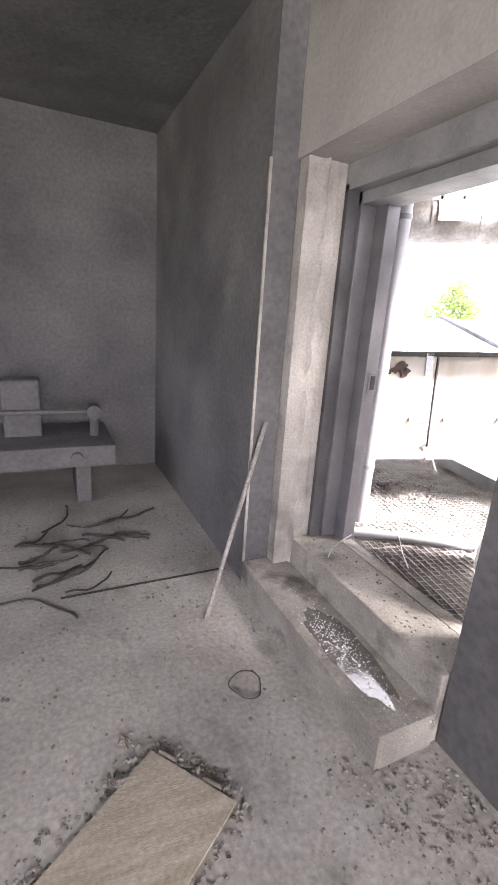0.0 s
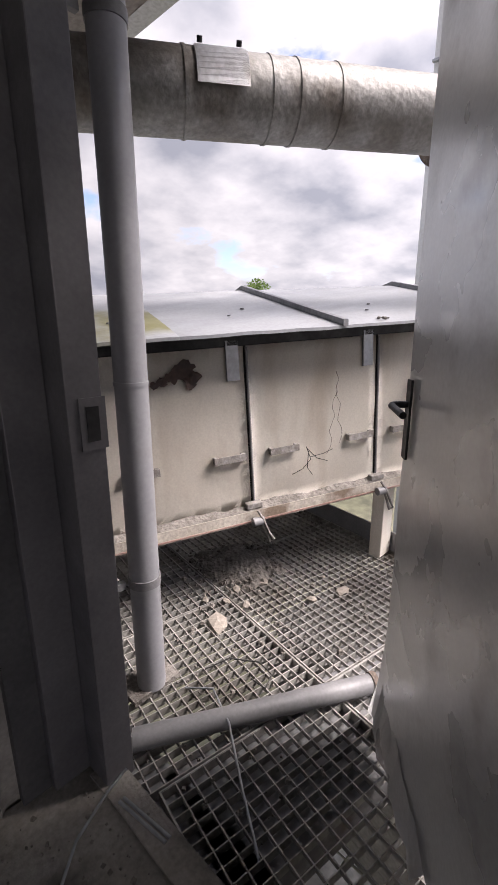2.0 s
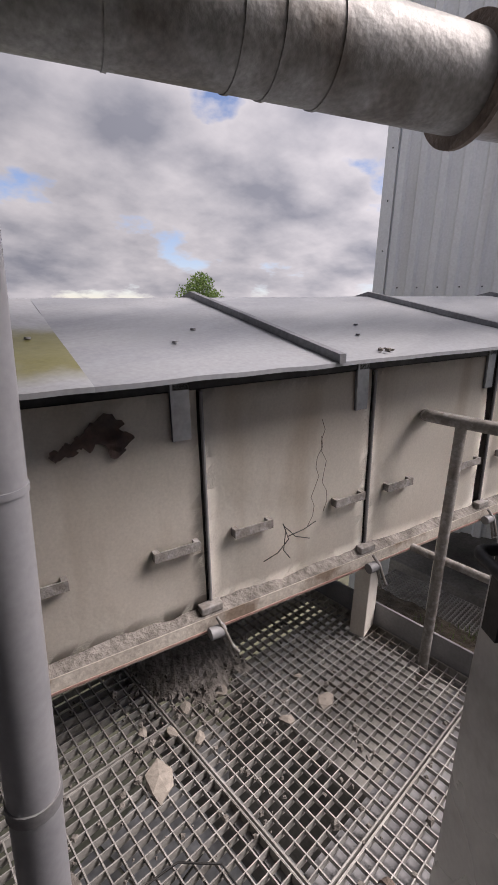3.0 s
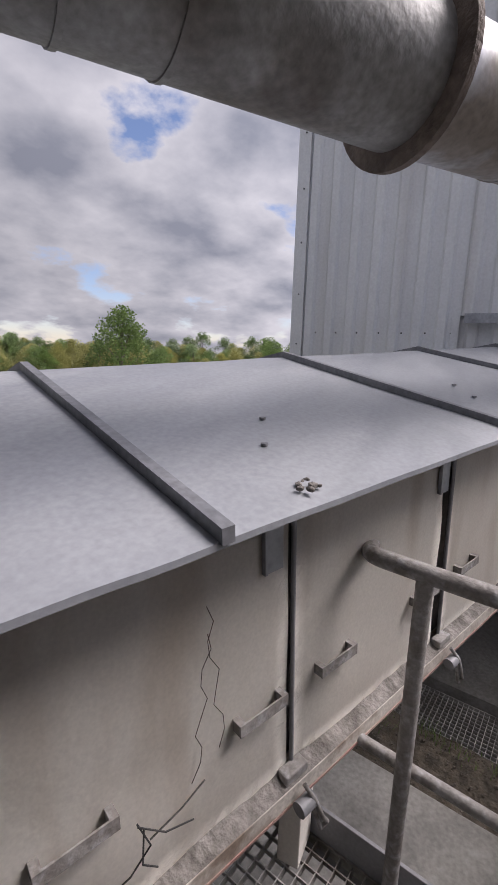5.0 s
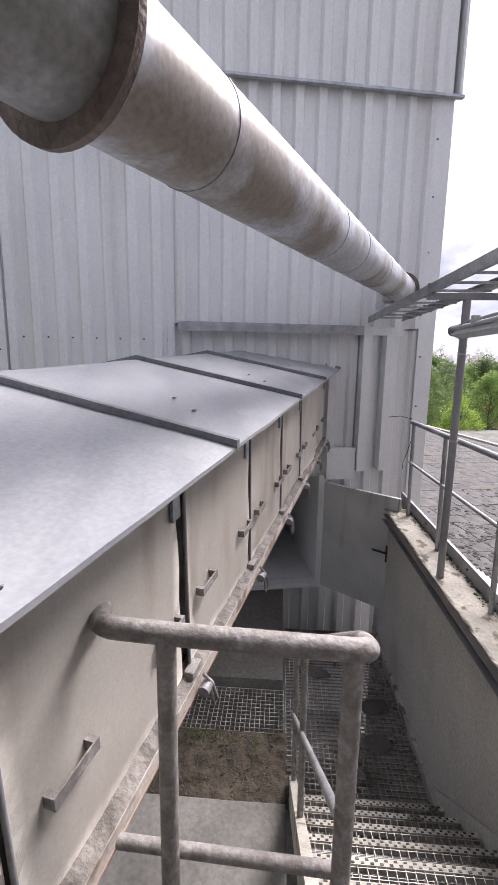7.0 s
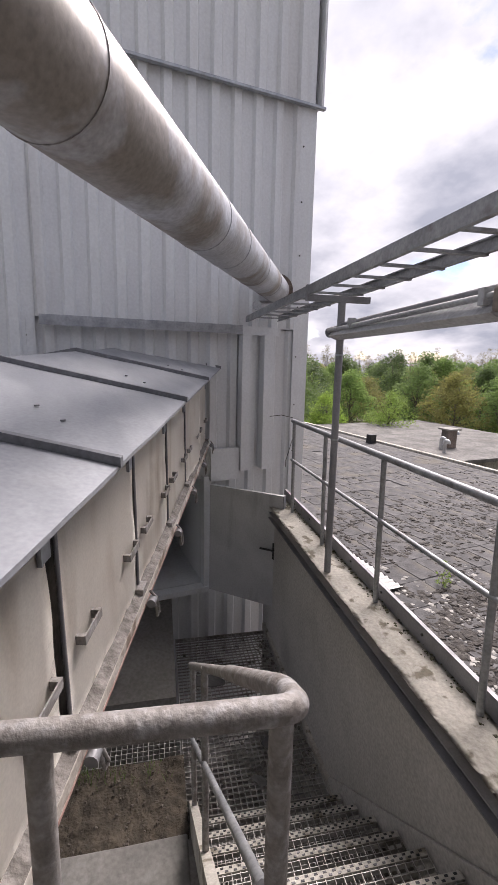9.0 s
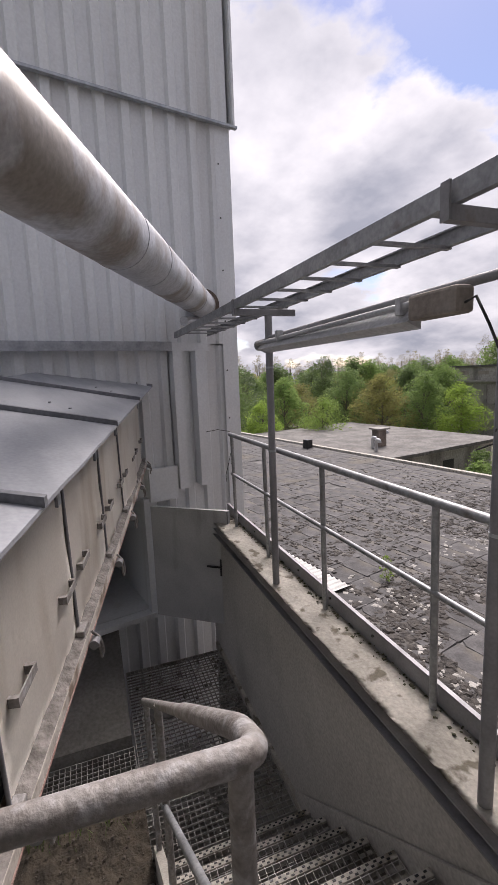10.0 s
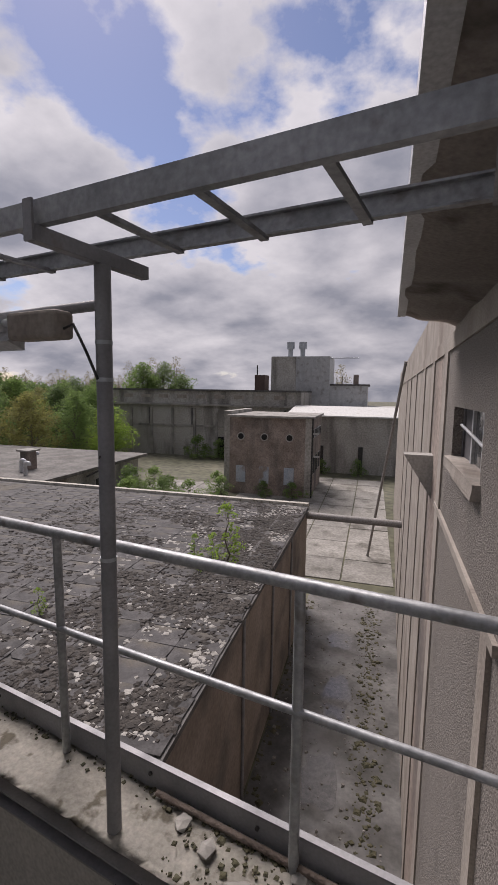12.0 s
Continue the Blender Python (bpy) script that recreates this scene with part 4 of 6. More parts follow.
def duct():
    d = thing("exhaust_duct", (4.35, 2.78, 2.3), "round zinc exhaust duct with rust streaks and a wide flange", "duct")
    big = lambda x: Vector((x, 3.327 - 0.640 * (x - 3.5), 2.422 + 0.036 * (x - 3.5)))
    f, e = big(4.35), Vector((8.25, 0.26, 2.715))
    ub = (big(4) - big(3)).normalized()
    part("wide_section", tube([big(2.55), big(3.0), big(3.6), f], 0.141, 40), M_ductold, d)
    for x in (3.05, 3.40, 3.67, 3.76, 3.9):
        part("seam_ring", tube([big(x) - ub * 0.006, big(x) + ub * 0.006], 0.1445, 36), M_ductold, d)
    u = (e - f).normalized()
    side = u.cross(Vector((0, 0, 1))).normalized()
    up = side.cross(u)
    part("narrow_section", tube([f + (e - f) * t for t in (0, 0.25, 0.5, 0.75, 1)], 0.138, 40), M_duct, d)
    for t in (0.09, 0.33, 0.44, 0.62, 0.8, 0.95):
        q = f + (e - f) * t
        part("seam_ring", tube([q - u * 0.005, q + u * 0.005], 0.1405, 36), M_duct, d)
    for t0, t1, an in ((0.1, 0.32, 0.4), (0.34, 0.43, 0.9), (0.45, 0.6, 0.35), (0.63, 0.79, 0.6)):
        o = (side * math.cos(an) * -1 - up * math.sin(an) * 0.3).normalized() * 0.1385
        part("lap_seam", tube([f + (e - f) * t0 + o, f + (e - f) * t1 + o], 0.004, 6), M_duct, d)
    part("flange", tube([f - u * 0.010, f + u * 0.010], 0.182, 44), M_rust, d)
    part("rim", tube([f + u * 0.012, f + u * 0.03], 0.165, 40), M_duct, d)
    part("wall_collar", tube([e - u * 0.06, e - u * 0.02], 0.175, 36), M_rust, d)
    part("support_cradle", tube([e - u * 0.25 + Vector((-0.1, 0.25, -0.2)), e - u * 0.1 + Vector((0, 0.05, -0.17)), e + Vector((0.05, -0.15, -0.1))], 0.05, 10), M_duct, d)
    # inspection cover on the wide section
    bm = bmesh.new()
    g = []
    cs = ub.cross(Vector((0, 0, 1))).normalized()
    cu = cs.cross(ub)
    for i in range(9):
        a = radians(-8 + 62 * i / 8)
        o = (cs * math.cos(a) + cu * math.sin(a)) * 0.148
        g.append((bm.verts.new(big(3.43) + o), bm.verts.new(big(3.59) + o)))
    for p, q in zip(g, g[1:]):
        bm.faces.new((p[0], q[0], q[1], p[1])).smooth = True
    bmesh.ops.solidify(bm, geom=bm.faces[:], thickness=0.008)
    cov = part("inspection_cover", bm, M_duct, d)
    for x in (3.45, 3.57):
        o = (cs * math.cos(1.0) + cu * math.sin(1.0)) * 0.15
        part("cover_knob", tube([big(x) + o, big(x) + o * 1.12], 0.01, 8), M_black, cov)


def tower():
    w = thing("wall_tower", (TOWER_X, 2.2, -1.0), "tall tower wall clad in pale grey trapezoidal sheet", "wall", kind="structure")
    pitch, n = 0.235, 4
    def profile(y0, y1):
        out, y = [], y0
        while y < y1 - 1e-6:
            out += [(y, 0.0), (y + 0.105, 0.0), (y + 0.13, 0.042), (y + 0.205, 0.042), (y + 0.23, 0.0)]
            y += pitch
        return out + [(y, 0.0)]
    def clad(y0, y1, z0, z1, off=0.0):
        y = y0
        while y < y1 - 0.01:
            e = min(y + pitch * n, y1)
            jit = rng.uniform(-0.003, 0.003)
            part("cladding_sheet", sheet(profile(y, e), z0, z1, lambda s, o, z: Vector((TOWER_X - off - o + jit, s, z))), M_clad, w)
            y = e
    clad(-0.1, 2.72, 2.30, 4.62)
    clad(-0.1, 4.36, 4.60, 9.5, 0.06)
    clad(-0.1, 1.05, -1.6, 2.29, -0.03)
    clad(1.05, 2.2, 0.66, 2.29, -0.03)
    clad(1.05, 2.2, -1.6, -0.66, -0.03)
    clad(2.2, 2.72, -1.6, 2.29, -0.03)
    clad(2.72, 4.36, -1.6, 4.62)
    part("tower_core", box(TOWER_X + 0.06, 13, 2.3, 4.46, GROUND, 9.4), M_clad, w)
    part("tower_core", box(TOWER_X + 0.06, 13, -0.104, 1.1, GROUND, 9.4), M_clad, w)
    part("tower_core", box(TOWER_X + 0.06, 13, 1.1, 2.3, 0.62, 9.4), M_clad, w)
    part("tower_core", box(TOWER_X + 0.06, 13, 1.1, 2.3, GROUND, -0.64), M_clad, w)
    # shaft end coloured near-black so the open hatch looks unlit
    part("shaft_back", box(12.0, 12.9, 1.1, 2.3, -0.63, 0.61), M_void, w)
    part("corner_trim", box(TOWER_X - 0.045, TOWER_X + 0.35, -0.13, -0.105, -1.6, 4.60), M_clad, w)
    part("corner_trim", box(TOWER_X - 0.045, TOWER_X - 0.038, -0.1045, 0.06, -1.6, 4.60), M_clad, w)
    part("corner_trim", box(TOWER_X - 0.11, TOWER_X + 0.35, -0.17, -0.145, 4.60, 9.5), M_clad, w)
    part("corner_trim", box(TOWER_X - 0.045, TOWER_X + 0.35, 4.365, 4.50, -1.6, 9.5), M_clad, w)
    for k in range(7):
        for y in (0.02, 4.42):
            part("screw", tube([(TOWER_X - 0.053, y, 0.9 + k * 0.55), (TOWER_X - 0.044, y, 0.9 + k * 0.55)], 0.009, 6), M_black, w)
    for k in range(7):
        part("screw", tube([(TOWER_X - 0.008, 2.80 + k * pitch, 2.13), (TOWER_X + 0.002, 2.80 + k * pitch, 2.13)], 0.009, 6), M_black, w)
    part("ledge_flashing", box(TOWER_X - 0.11, TOWER_X - 0.062, -0.20, 4.5, 4.57, 4.595), M_galv, w)
    fl = part("drip_flashing", box(TOWER_X - 0.13, TOWER_X - 0.04, 0.72, 2.68, 2.285, 2.31), M_galv, w)
    part("flashing_lip", box(TOWER_X - 0.135, TOWER_X - 0.128, 0.72, 2.68, 2.22, 2.312), M_galv, fl)
    part("bracket_plate", box(TOWER_X - 0.06, TOWER_X - 0.045, 0.23, 0.74, 2.22, 2.31), M_clad, w)
    for y in (0.66, 0.40):
        part("channel_post", box(TOWER_X - 0.12, TOWER_X + 0.02, y - 0.05, y + 0.05, 0.72, 2.22), M_clad, w)
    part("cover_plate", box(TOWER_X - 0.09, TOWER_X - 0.035, 0.72, 1.05, 0.62, 0.98), M_clad, w)
    # steel frame of the hatch opening
    bm = box(TOWER_X - 0.06, TOWER_X + 0.05, 1.06, 1.12, -0.66, 0.66)
    bm_box(bm, TOWER_X - 0.06, TOWER_X + 0.05, 2.2, 2.26, -0.66, 0.66)
    bm_box(bm, TOWER_X - 0.08, TOWER_X + 0.05, 1.06, 2.26, -0.70, -0.64)
    part("hatch_frame", bm, M_clad, w)
    h = thing("hatch_door", (8.2, 1.10, -0.62), "open grey steel hatch door with a black handle", "hatch")
    a, b = Vector((8.17, 1.04, 0)), Vector((7.505, 0.475, 0))
    u = (b - a).normalized()
    nn = Vector((u.y, -u.x, 0))
    if nn.x > 0:
        nn = -nn
    def slab(s0, s1, o0, o1, z0, z1):
        bm = bmesh.new()
        pts = [a + u * s + nn * o + Vector((0, 0, z)) for z in (z0, z1) for s, o in ((s0, o0), (s1, o0), (s1, o1), (s0, o1))]
        v = [bm.verts.new(p) for p in pts]
        for q in ((3, 2, 1, 0), (4, 5, 6, 7), (0, 1, 5, 4), (1, 2, 6, 5), (2, 3, 7, 6), (3, 0, 4, 7)):
            bm.faces.new([v[i] for i in q])
        return bm
    L = (b - a).length
    part("leaf", slab(0, L, 0, 0.04, -0.65, 0.59), M_hatch, h)
    part("edge_fold", slab(L, L + 0.012, -0.004, 0.05, -0.65, 0.59), M_steel, h)
    hp = part("handle_plate", slab(L - 0.10, L - 0.06, 0.04, 0.05, -0.11, 0.07), M_black, h)
    hp2 = a + u * (L - 0.08) + nn * 0.08
    part("lever", tube([hp2 - nn * 0.03, hp2, hp2 - u * 0.15], 0.011, 8), M_black, hp)
    for z in (-0.45, 0.45):
        part("hinge", tube([a + Vector((0, 0, z - 0.05)), a + Vector((0, 0, z + 0.05))], 0.016, 8), M_steel, h)


def parapet():
    p = thing("wall_parapet", (5.9, 0.85, -1.0), "rendered stair parapet with a mossy concrete ledge and steel kerb", "parapet", kind="structure")
    part("retaining_wall", box(-1.72, 3.6, -0.14, 0.0, -7.4, 0.335, MP), M_wellwall, p)
    bm = bmesh.new()
    nx, ny = 160, 8
    g = [[bm.verts.new(MP @ Vector((-1.72 + 5.27 * i / nx, -0.188 + 0.24 * j / ny + (0.006 * noise.noise(Vector((i * 0.3, 0, 2))) if j in (0, ny) else 0), 0.458 + 0.006 * noise.noise(Vector((i * 0.2, j * 0.5, 0))) + 0.008 * noise.noise(Vector((i * 0.9, j * 1.3, 5)))))) for i in range(nx + 1)] for j in range(ny + 1)]
    for a, b in zip(g, g[1:]):
        for i in range(nx):
            bm.faces.new((a[i], a[i + 1], b[i + 1], b[i])).smooth = True
    bmesh.ops.solidify(bm, geom=bm.faces[:], thickness=0.05)
    part("ledge", bm, M_ledge, p)
    part("edge_channel", prism([(-0.15, 0.337), (0.06, 0.337), (0.06, 0.345), (0.0, 0.345), (0.0, 0.395), (0.055, 0.395), (0.055, 0.402), (-0.15, 0.402)], -1.72, 3.55, MP), M_steel, p)
    k = part("kerb_plate", box(-1.72, 3.55, -0.20, -0.192, 0.36, 0.552, MP), M_steel, p)
    part("kerb_lip", box(-1.72, 3.55, -0.215, -0.192, 0.546, 0.554, MP), M_steel, k)
    for i in range(12):
        s = -1.8 + i * 0.45
        part("bolt", tube([MP @ Vector((s, -0.194, 0.51)), MP @ Vector((s, -0.184, 0.51))], 0.008, 6), M_black, k)
    part("rusty_angle", tube([MP @ Vector((-1.72, -0.16, 0.475)), MP @ Vector((-0.05, -0.165, 0.475))], 0.012, 6), M_rust, p)
    part("wall_foot", box(0.6, 3.5, 0.0, 0.03, LOW - 0.05, LOW + 0.04, MP), M_ledge, p)
    g2 = random.Random(21)
    spots = [MP @ Vector((g2.uniform(-1.65, 3.3), g2.gauss(-0.165, 0.018), 0)) for _ in range(420)] + [MP @ Vector((g2.uniform(-1.65, -0.2), g2.uniform(-0.18, 0.04), 0)) for _ in range(360)]
    chips("ledge_moss", [(q.x, q.y) for q in spots], (0.003, 0.012), M_moss, "moss and grit along the ledge", "moss", 0.462, 22, 0.35)
    for s, d, r in ((-0.32, -0.08, 0.05), (-0.5, -0.02, 0.06), (-0.75, -0.09, 0.045), (-0.62, -0.14, 0.035), (-0.2, -0.12, 0.03)):
        q = MP @ Vector((s, d, 0.467))
        solid("ledge_stone", pebble_bm(bmesh.new(), tuple(q), r, 0.4), M_conc, "broken concrete lump on the ledge", "rubble", group="stones on the ledge")


def railing():
    r = thing("railing", tuple(MP @ Vector((0.5, -0.18, 0.46))), "grey galvanised tubular railing on the parapet kerb", "railing")
    w = lambda s, d, z: MP @ Vector((s, d, z))
    part("top_rail", tube([w(-1.72, -0.165, 1.412), w(3.06, -0.105, 1.378)], 0.0205, 14), M_railgalv, r)
    part("mid_rail", tube([w(-1.72, -0.165, 1.012), w(3.05, -0.105, 0.995)], 0.0135, 12), M_railgalv, r)
    for s in (-1.6, -0.59, 0.41, 1.33, 2.24, 3.04):
        d = -0.165 + 0.0095 * (s + 2.2)
        part("stanchion", tube([w(s, d - 0.012, 0.46), w(s, d, 1.39)], 0.0165, 10), M_railgalv, r)
    part("loose_wire", tube([w(3.04, -0.1, 1.2), w(3.02, -0.06, 1.08), w(3.0, -0.03, 1.0), w(3.03, -0.04, 0.93)], 0.003, 5), M_cable, r)
    part("end_wire", tube([w(3.04, -0.1, 1.41), w(3.1, 0.0, 1.43), w(3.16, 0.1, 1.41)], 0.003, 5), M_cable, r)


def cable_ladder():
    w = lambda s, d, z: MP @ Vector((s, d, z))
    l = thing("cable_ladder", w(0, 0, 0.46), "overhead steel cable ladder carried on two posts", "cable ladder")
    for d, o, q in ((0.222, 1, 2.354), (-0.150, -1, 2.372)):
        bm = prism([(d, q), (d - o * 0.024, q), (d - o * 0.024, q + 0.005), (d - o * 0.006, q + 0.005), (d - o * 0.006, q + 0.054), (d - o * 0.024, q + 0.054), (d - o * 0.024, q + 0.060), (d, q + 0.060)], -1.72, 3.85, MP)
        part("side_beam", bm, M_railgalv, l)
    for k in range(2, 21):
        s = -2.145 + k * 0.2815
        part("rung", box(s - 0.012, s + 0.012, -0.15, 0.218, 2.364, 2.376, MP), M_railgalv, l)
    for s in (0.0, 1.775):
        po = part("post", tube([w(s, 0, 0.46), w(s, 0, 2.312)], 0.0245, 18), M_steel, l)
        for z in (1.98, 2.09, 1.42):
            part("post_band", tube([w(s, 0, z - 0.006), w(s, 0, z + 0.006)], 0.0262, 16), M_galv, po)
        part("cross_arm", box(s - 0.016, s + 0.016, -0.19, 0.235, 2.312, 2.353, MP, 0.002), M_steel, l)
        part("arm_lug", box(s - 0.016, s + 0.016, 0.2365, 0.243, 2.312, 2.41, MP), M_steel, l)
    # strip lamp slung between the posts
    f = thing("strip_lamp", w(0.9, 0.0, 2.1), "weathered strip lamp slung under the cable ladder", "lamp")
    part("carrier_tube", tube([w(0.02, 0.0, 2.20), w(1.80, 0.0, 2.17)], 0.016, 10), M_steel, f)
    part("conduit", tube([w(0.14, 0.05, 2.165), w(1.86, 0.05, 2.14)], 0.013, 8), M_grey, f)
    bm = prism([(0.015, 2.165), (0.075, 2.10), (0.015, 2.075), (0.010, 2.155)], 0.34, 1.80, MP)
    part("reflector", bm, M_grey, f)
    part("end_box", box(0.11, 0.33, 0.01, 0.085, 2.10, 2.185, MP, 0.012), M_panel, f)
    part("end_cap", tube([w(1.82, 0.0, 2.14), w(1.90, 0.03, 2.13)], 0.034, 12), M_steel, f)
    for s in (0.4, 1.5):
        part("clip", box(s - 0.015, s + 0.015, 0.03, 0.07, 2.13, 2.19, MP), M_grey, f)
    part("supply_cable", tube([w(0.11, 0.05, 2.13), w(0.06, 0.06, 2.14), w(0.03, 0.04, 2.06), w(0.0, 0.027, 1.98)], 0.0045, 6), M_cable, f)
    part("loose_end", tube([w(0.0, 0.026, 1.75), w(0.03, 0.0, 1.70), w(0.14, -0.05, 1.66)], 0.003, 5), M_cable, f)


def stairs():
    w = lambda s, d, z: MP @ Vector((s, d, z))
    st = thing("stair", w(0.6, 0.5, LOW), "steel grating stair going down beside the parapet wall", "stair")
    n, go, rise = 7, 0.214, 0.1675
    for i in range(1, n + 1):
        s, z = 0.002 + (i - 1) * go, 0.29 - i * rise
        bm = bmesh.new()
        for k in range(6):
            x = s - 0.242 + k * 0.04
            bm_box(bm, x, x + 0.003, 0.03, 0.955, z - 0.028, z, MP)
        for k in range(24):
            y = 0.03 + k * 0.0402
            bm_box(bm, s - 0.242, s - 0.03, y, y + 0.003, z - 0.02, z - 0.001, MP)
        bm_box(bm, s - 0.245, s - 0.241, 0.03, 0.955, z - 0.035, z, MP)
        tr = part("tread", bm, M_grate, st)
        bm = box(s - 0.032, s, 0.03, 0.955, z - 0.035, z + 0.003, MP, 0.002)
        ns = part("nosing", bm, M_ledge, tr)
        # holes are small black pads, their inner shade put into the colour
        holes = bmesh.new()
        for k in range(22):
            for o in (0.006, 0.020):
                y = 0.05 + k * 0.041 + (0.02 if o > 0.01 else 0.0)
                bm_box(holes, s - o - 0.008, s - o, y, y + 0.015, z + 0.0035, z + 0.0055, MP)
        part("nosing_holes", holes, M_black, ns, kind="stuff")
    for d in (0.957, 0.005):
        bm = bmesh.new()
        a, b = -0.30, 1.50
        v = [bm.verts.new(w(s, dd, z)) for dd in (d, d + (0.05 if d > 0.5 else 0.014)) for s, z in ((a, DECK - 0.16), (a, DECK + 0.06), (b, LOW + 0.08), (b, LOW - 0.12))]
        for q in ((0, 1, 2, 3), (7, 6, 5, 4), (0, 4, 5, 1), (1, 5, 6, 2), (2, 6, 7, 3), (3, 7, 4, 0)):
            bm.faces.new([v[i] for i in q])
        part("stringer", bm, M_ledge if d > 0.5 else M_wellwall, st)


def handrail():
    w = lambda s, d, z: MP @ Vector((s, d, z))
    h = thing("handrail", w(-0.36, 1.2, DECK), "chipped grey tubular handrail at the stair head", "handrail")
    part("top_rail", tube(bend([w(-0.285, 1.535, 1.350), w(-0.375, 1.505, 1.363), w(-0.39, 1.30, 1.363), w(-0.405, 0.955, 1.363), w(-0.28, 0.945, 1.30), w(0.2, 0.97, 0.97)], 0.045, 6), 0.0235, 18), M_rail, h)
    part("rail_tip", tube([w(-0.286, 1.5345, 1.350), w(-0.276, 1.538, 1.349)], 0.0225, 14, r2=0.012), M_rail, h)
    part("mid_rail", tube([w(-0.35, 1.62, 0.80), w(-0.375, 0.99, 0.80)], 0.0165, 12), M_rail, h)
    for s, d in ((-0.385, 1.36), (-0.40, 0.985)):
        part("post", tube([w(s, d, 0.2), w(s, d, 1.26), w(s, d, 1.35)], 0.0205, 16), M_rail, h)
    g = thing("stair_rail", w(0.5, 1.0, LOW), "tubular stair rail going down beside the steps", "handrail")
    part("top_rail", tube([w(0.2, 0.97, 0.97), w(1.42, 1.0, 0.10)], 0.019, 12), M_rail, g)
    part("mid_rail", tube([w(-0.30, 0.98, 0.86), w(1.42, 1.0, -0.40)], 0.0135, 10), M_railgalv, g)
    for s, z in ((0.74, -0.47), (1.40, -0.945)):
        part("post", tube([w(s, 0.98, z), w(s, 0.99, z + 1.06)], 0.0165, 12), M_rail, g)


def lower_yard(panel):
    w = lambda s, d, z: MP @ Vector((s, d, z))
    solid("concrete_block", rough_up(box(-0.1, 1.30, 1.03, 2.9, -2.5, -0.98, MP, 0.01), 0.008, 5, 4), M_conc, "weathered concrete foundation block", "block", "structure")
    bm = bmesh.new()
    bmesh.ops.create_grid(bm, x_segments=34, y_segments=70, size=1)
    for v in bm.verts:
        s, d = 1.30 + (v.co.x + 1) / 2 * 0.62, 1.02 + (v.co.y + 1) / 2 * 1.9
        v.co = w(s, d, LOW + 0.02 + 0.03 * noise.noise(Vector((s * 4, d * 4, 0))) + 0.02 * noise.noise(Vector((s * 15, d * 15, 0))))
    solid("soil_bed", bm, M_soil, "bed of brown soil littered with dead leaves", "soil", "structure")
    g = random.Random(31)
    sp = [w(g.uniform(1.32, 1.9), g.uniform(1.05, 2.9), 0) for _ in range(420)]
    chips("dead_leaves", [(p.x, p.y) for p in sp], (0.005, 0.013), M_bark, "dry leaves and splinters on the soil", "leaves", LOW + 0.03, 32)
    for cs, cd, nn in ((1.86, 1.75, 70), (1.8, 1.35, 40), (1.7, 2.1, 30)):
        v, f = [], []
        for k in range(nn):
            p = w(cs + g.gauss(0, 0.05), cd + g.gauss(0, 0.12), LOW + 0.02)
            an, hh, le = g.uniform(0, 6.28), g.uniform(0.04, 0.12), g.uniform(0.01, 0.06)
            n0 = len(v)
            dx, dy = math.cos(an), math.sin(an)
            v += [(p.x - dy * 0.003, p.y + dx * 0.003, p.z), (p.x + dy * 0.003, p.y - dx * 0.003, p.z), (p.x + dx * le, p.y + dy * le, p.z + hh)]
            f.append((n0, n0 + 1, n0 + 2))
        me = bpy.data.meshes.new("grass_tuft")
        me.from_pydata(v, [], f)
        me.materials.append(M_leaf_mid)
        tagged(new("grass_tuft", me), "small green grass tuft in the soil bed", "grass", kind="stuff")
    panel(1.44, 3.4, 0.04, 1.02, LOW, "low landing grating with fallen debris", MP)
    panel(1.94, 2.42, 1.04, 2.9, LOW, "landing grating beside a soil bed", MP)
    solid("lower_slab", box(-0.1, 3.9, 0.0, 3.4, -2.7, -2.5, MP), M_conc, "concrete slab under the stair", "slab", "structure")
    solid("tower_plinth", rough_up(box(2.46, 3.75, 1.05, 3.0, -2.5, -0.97, MP), 0.008, 6, 4), M_conc, "concrete plinth below the tower wall", "plinth", "structure")
    bm = bmesh.new()
    vv = [bm.verts.new(w(*p)) for p in ((2.46, 1.05, -0.97), (2.46, 3.0, -0.97), (3.75, 3.0, -0.7), (3.75, 1.05, -0.7))]
    bm.faces.new(vv)
    bmesh.ops.solidify(bm, geom=bm.faces[:], thickness=0.04)
    solid("sloping_slab", bm, M_conc, "sloping concrete slab at the tower foot", "slab", "structure")
    sp = [w(g.uniform(1.6, 3.3), g.gauss(0.12, 0.06), 0) for _ in range(200)] + [w(g.uniform(1.5, 3.3), g.uniform(0.1, 1.0), 0) for _ in range(160)]
    chips("landing_debris", [(p.x, p.y) for p in sp], (0.006, 0.022), M_dirt, "fallen debris on the low landing", "rubble", LOW, 33)
    for s, d, r in ((1.9, 0.3, 0.12), (2.3, 0.25, 0.14), (2.7, 0.75, 0.16), (1.62, 0.5, 0.06)):
        q = w(s, d, LOW + 0.012)
        solid("rubber_mat", pebble_bm(bmesh.new(), tuple(q), r, 0.09), M_felt, "dark scrap of roofing felt on the landing", "scrap", group="felt scraps")


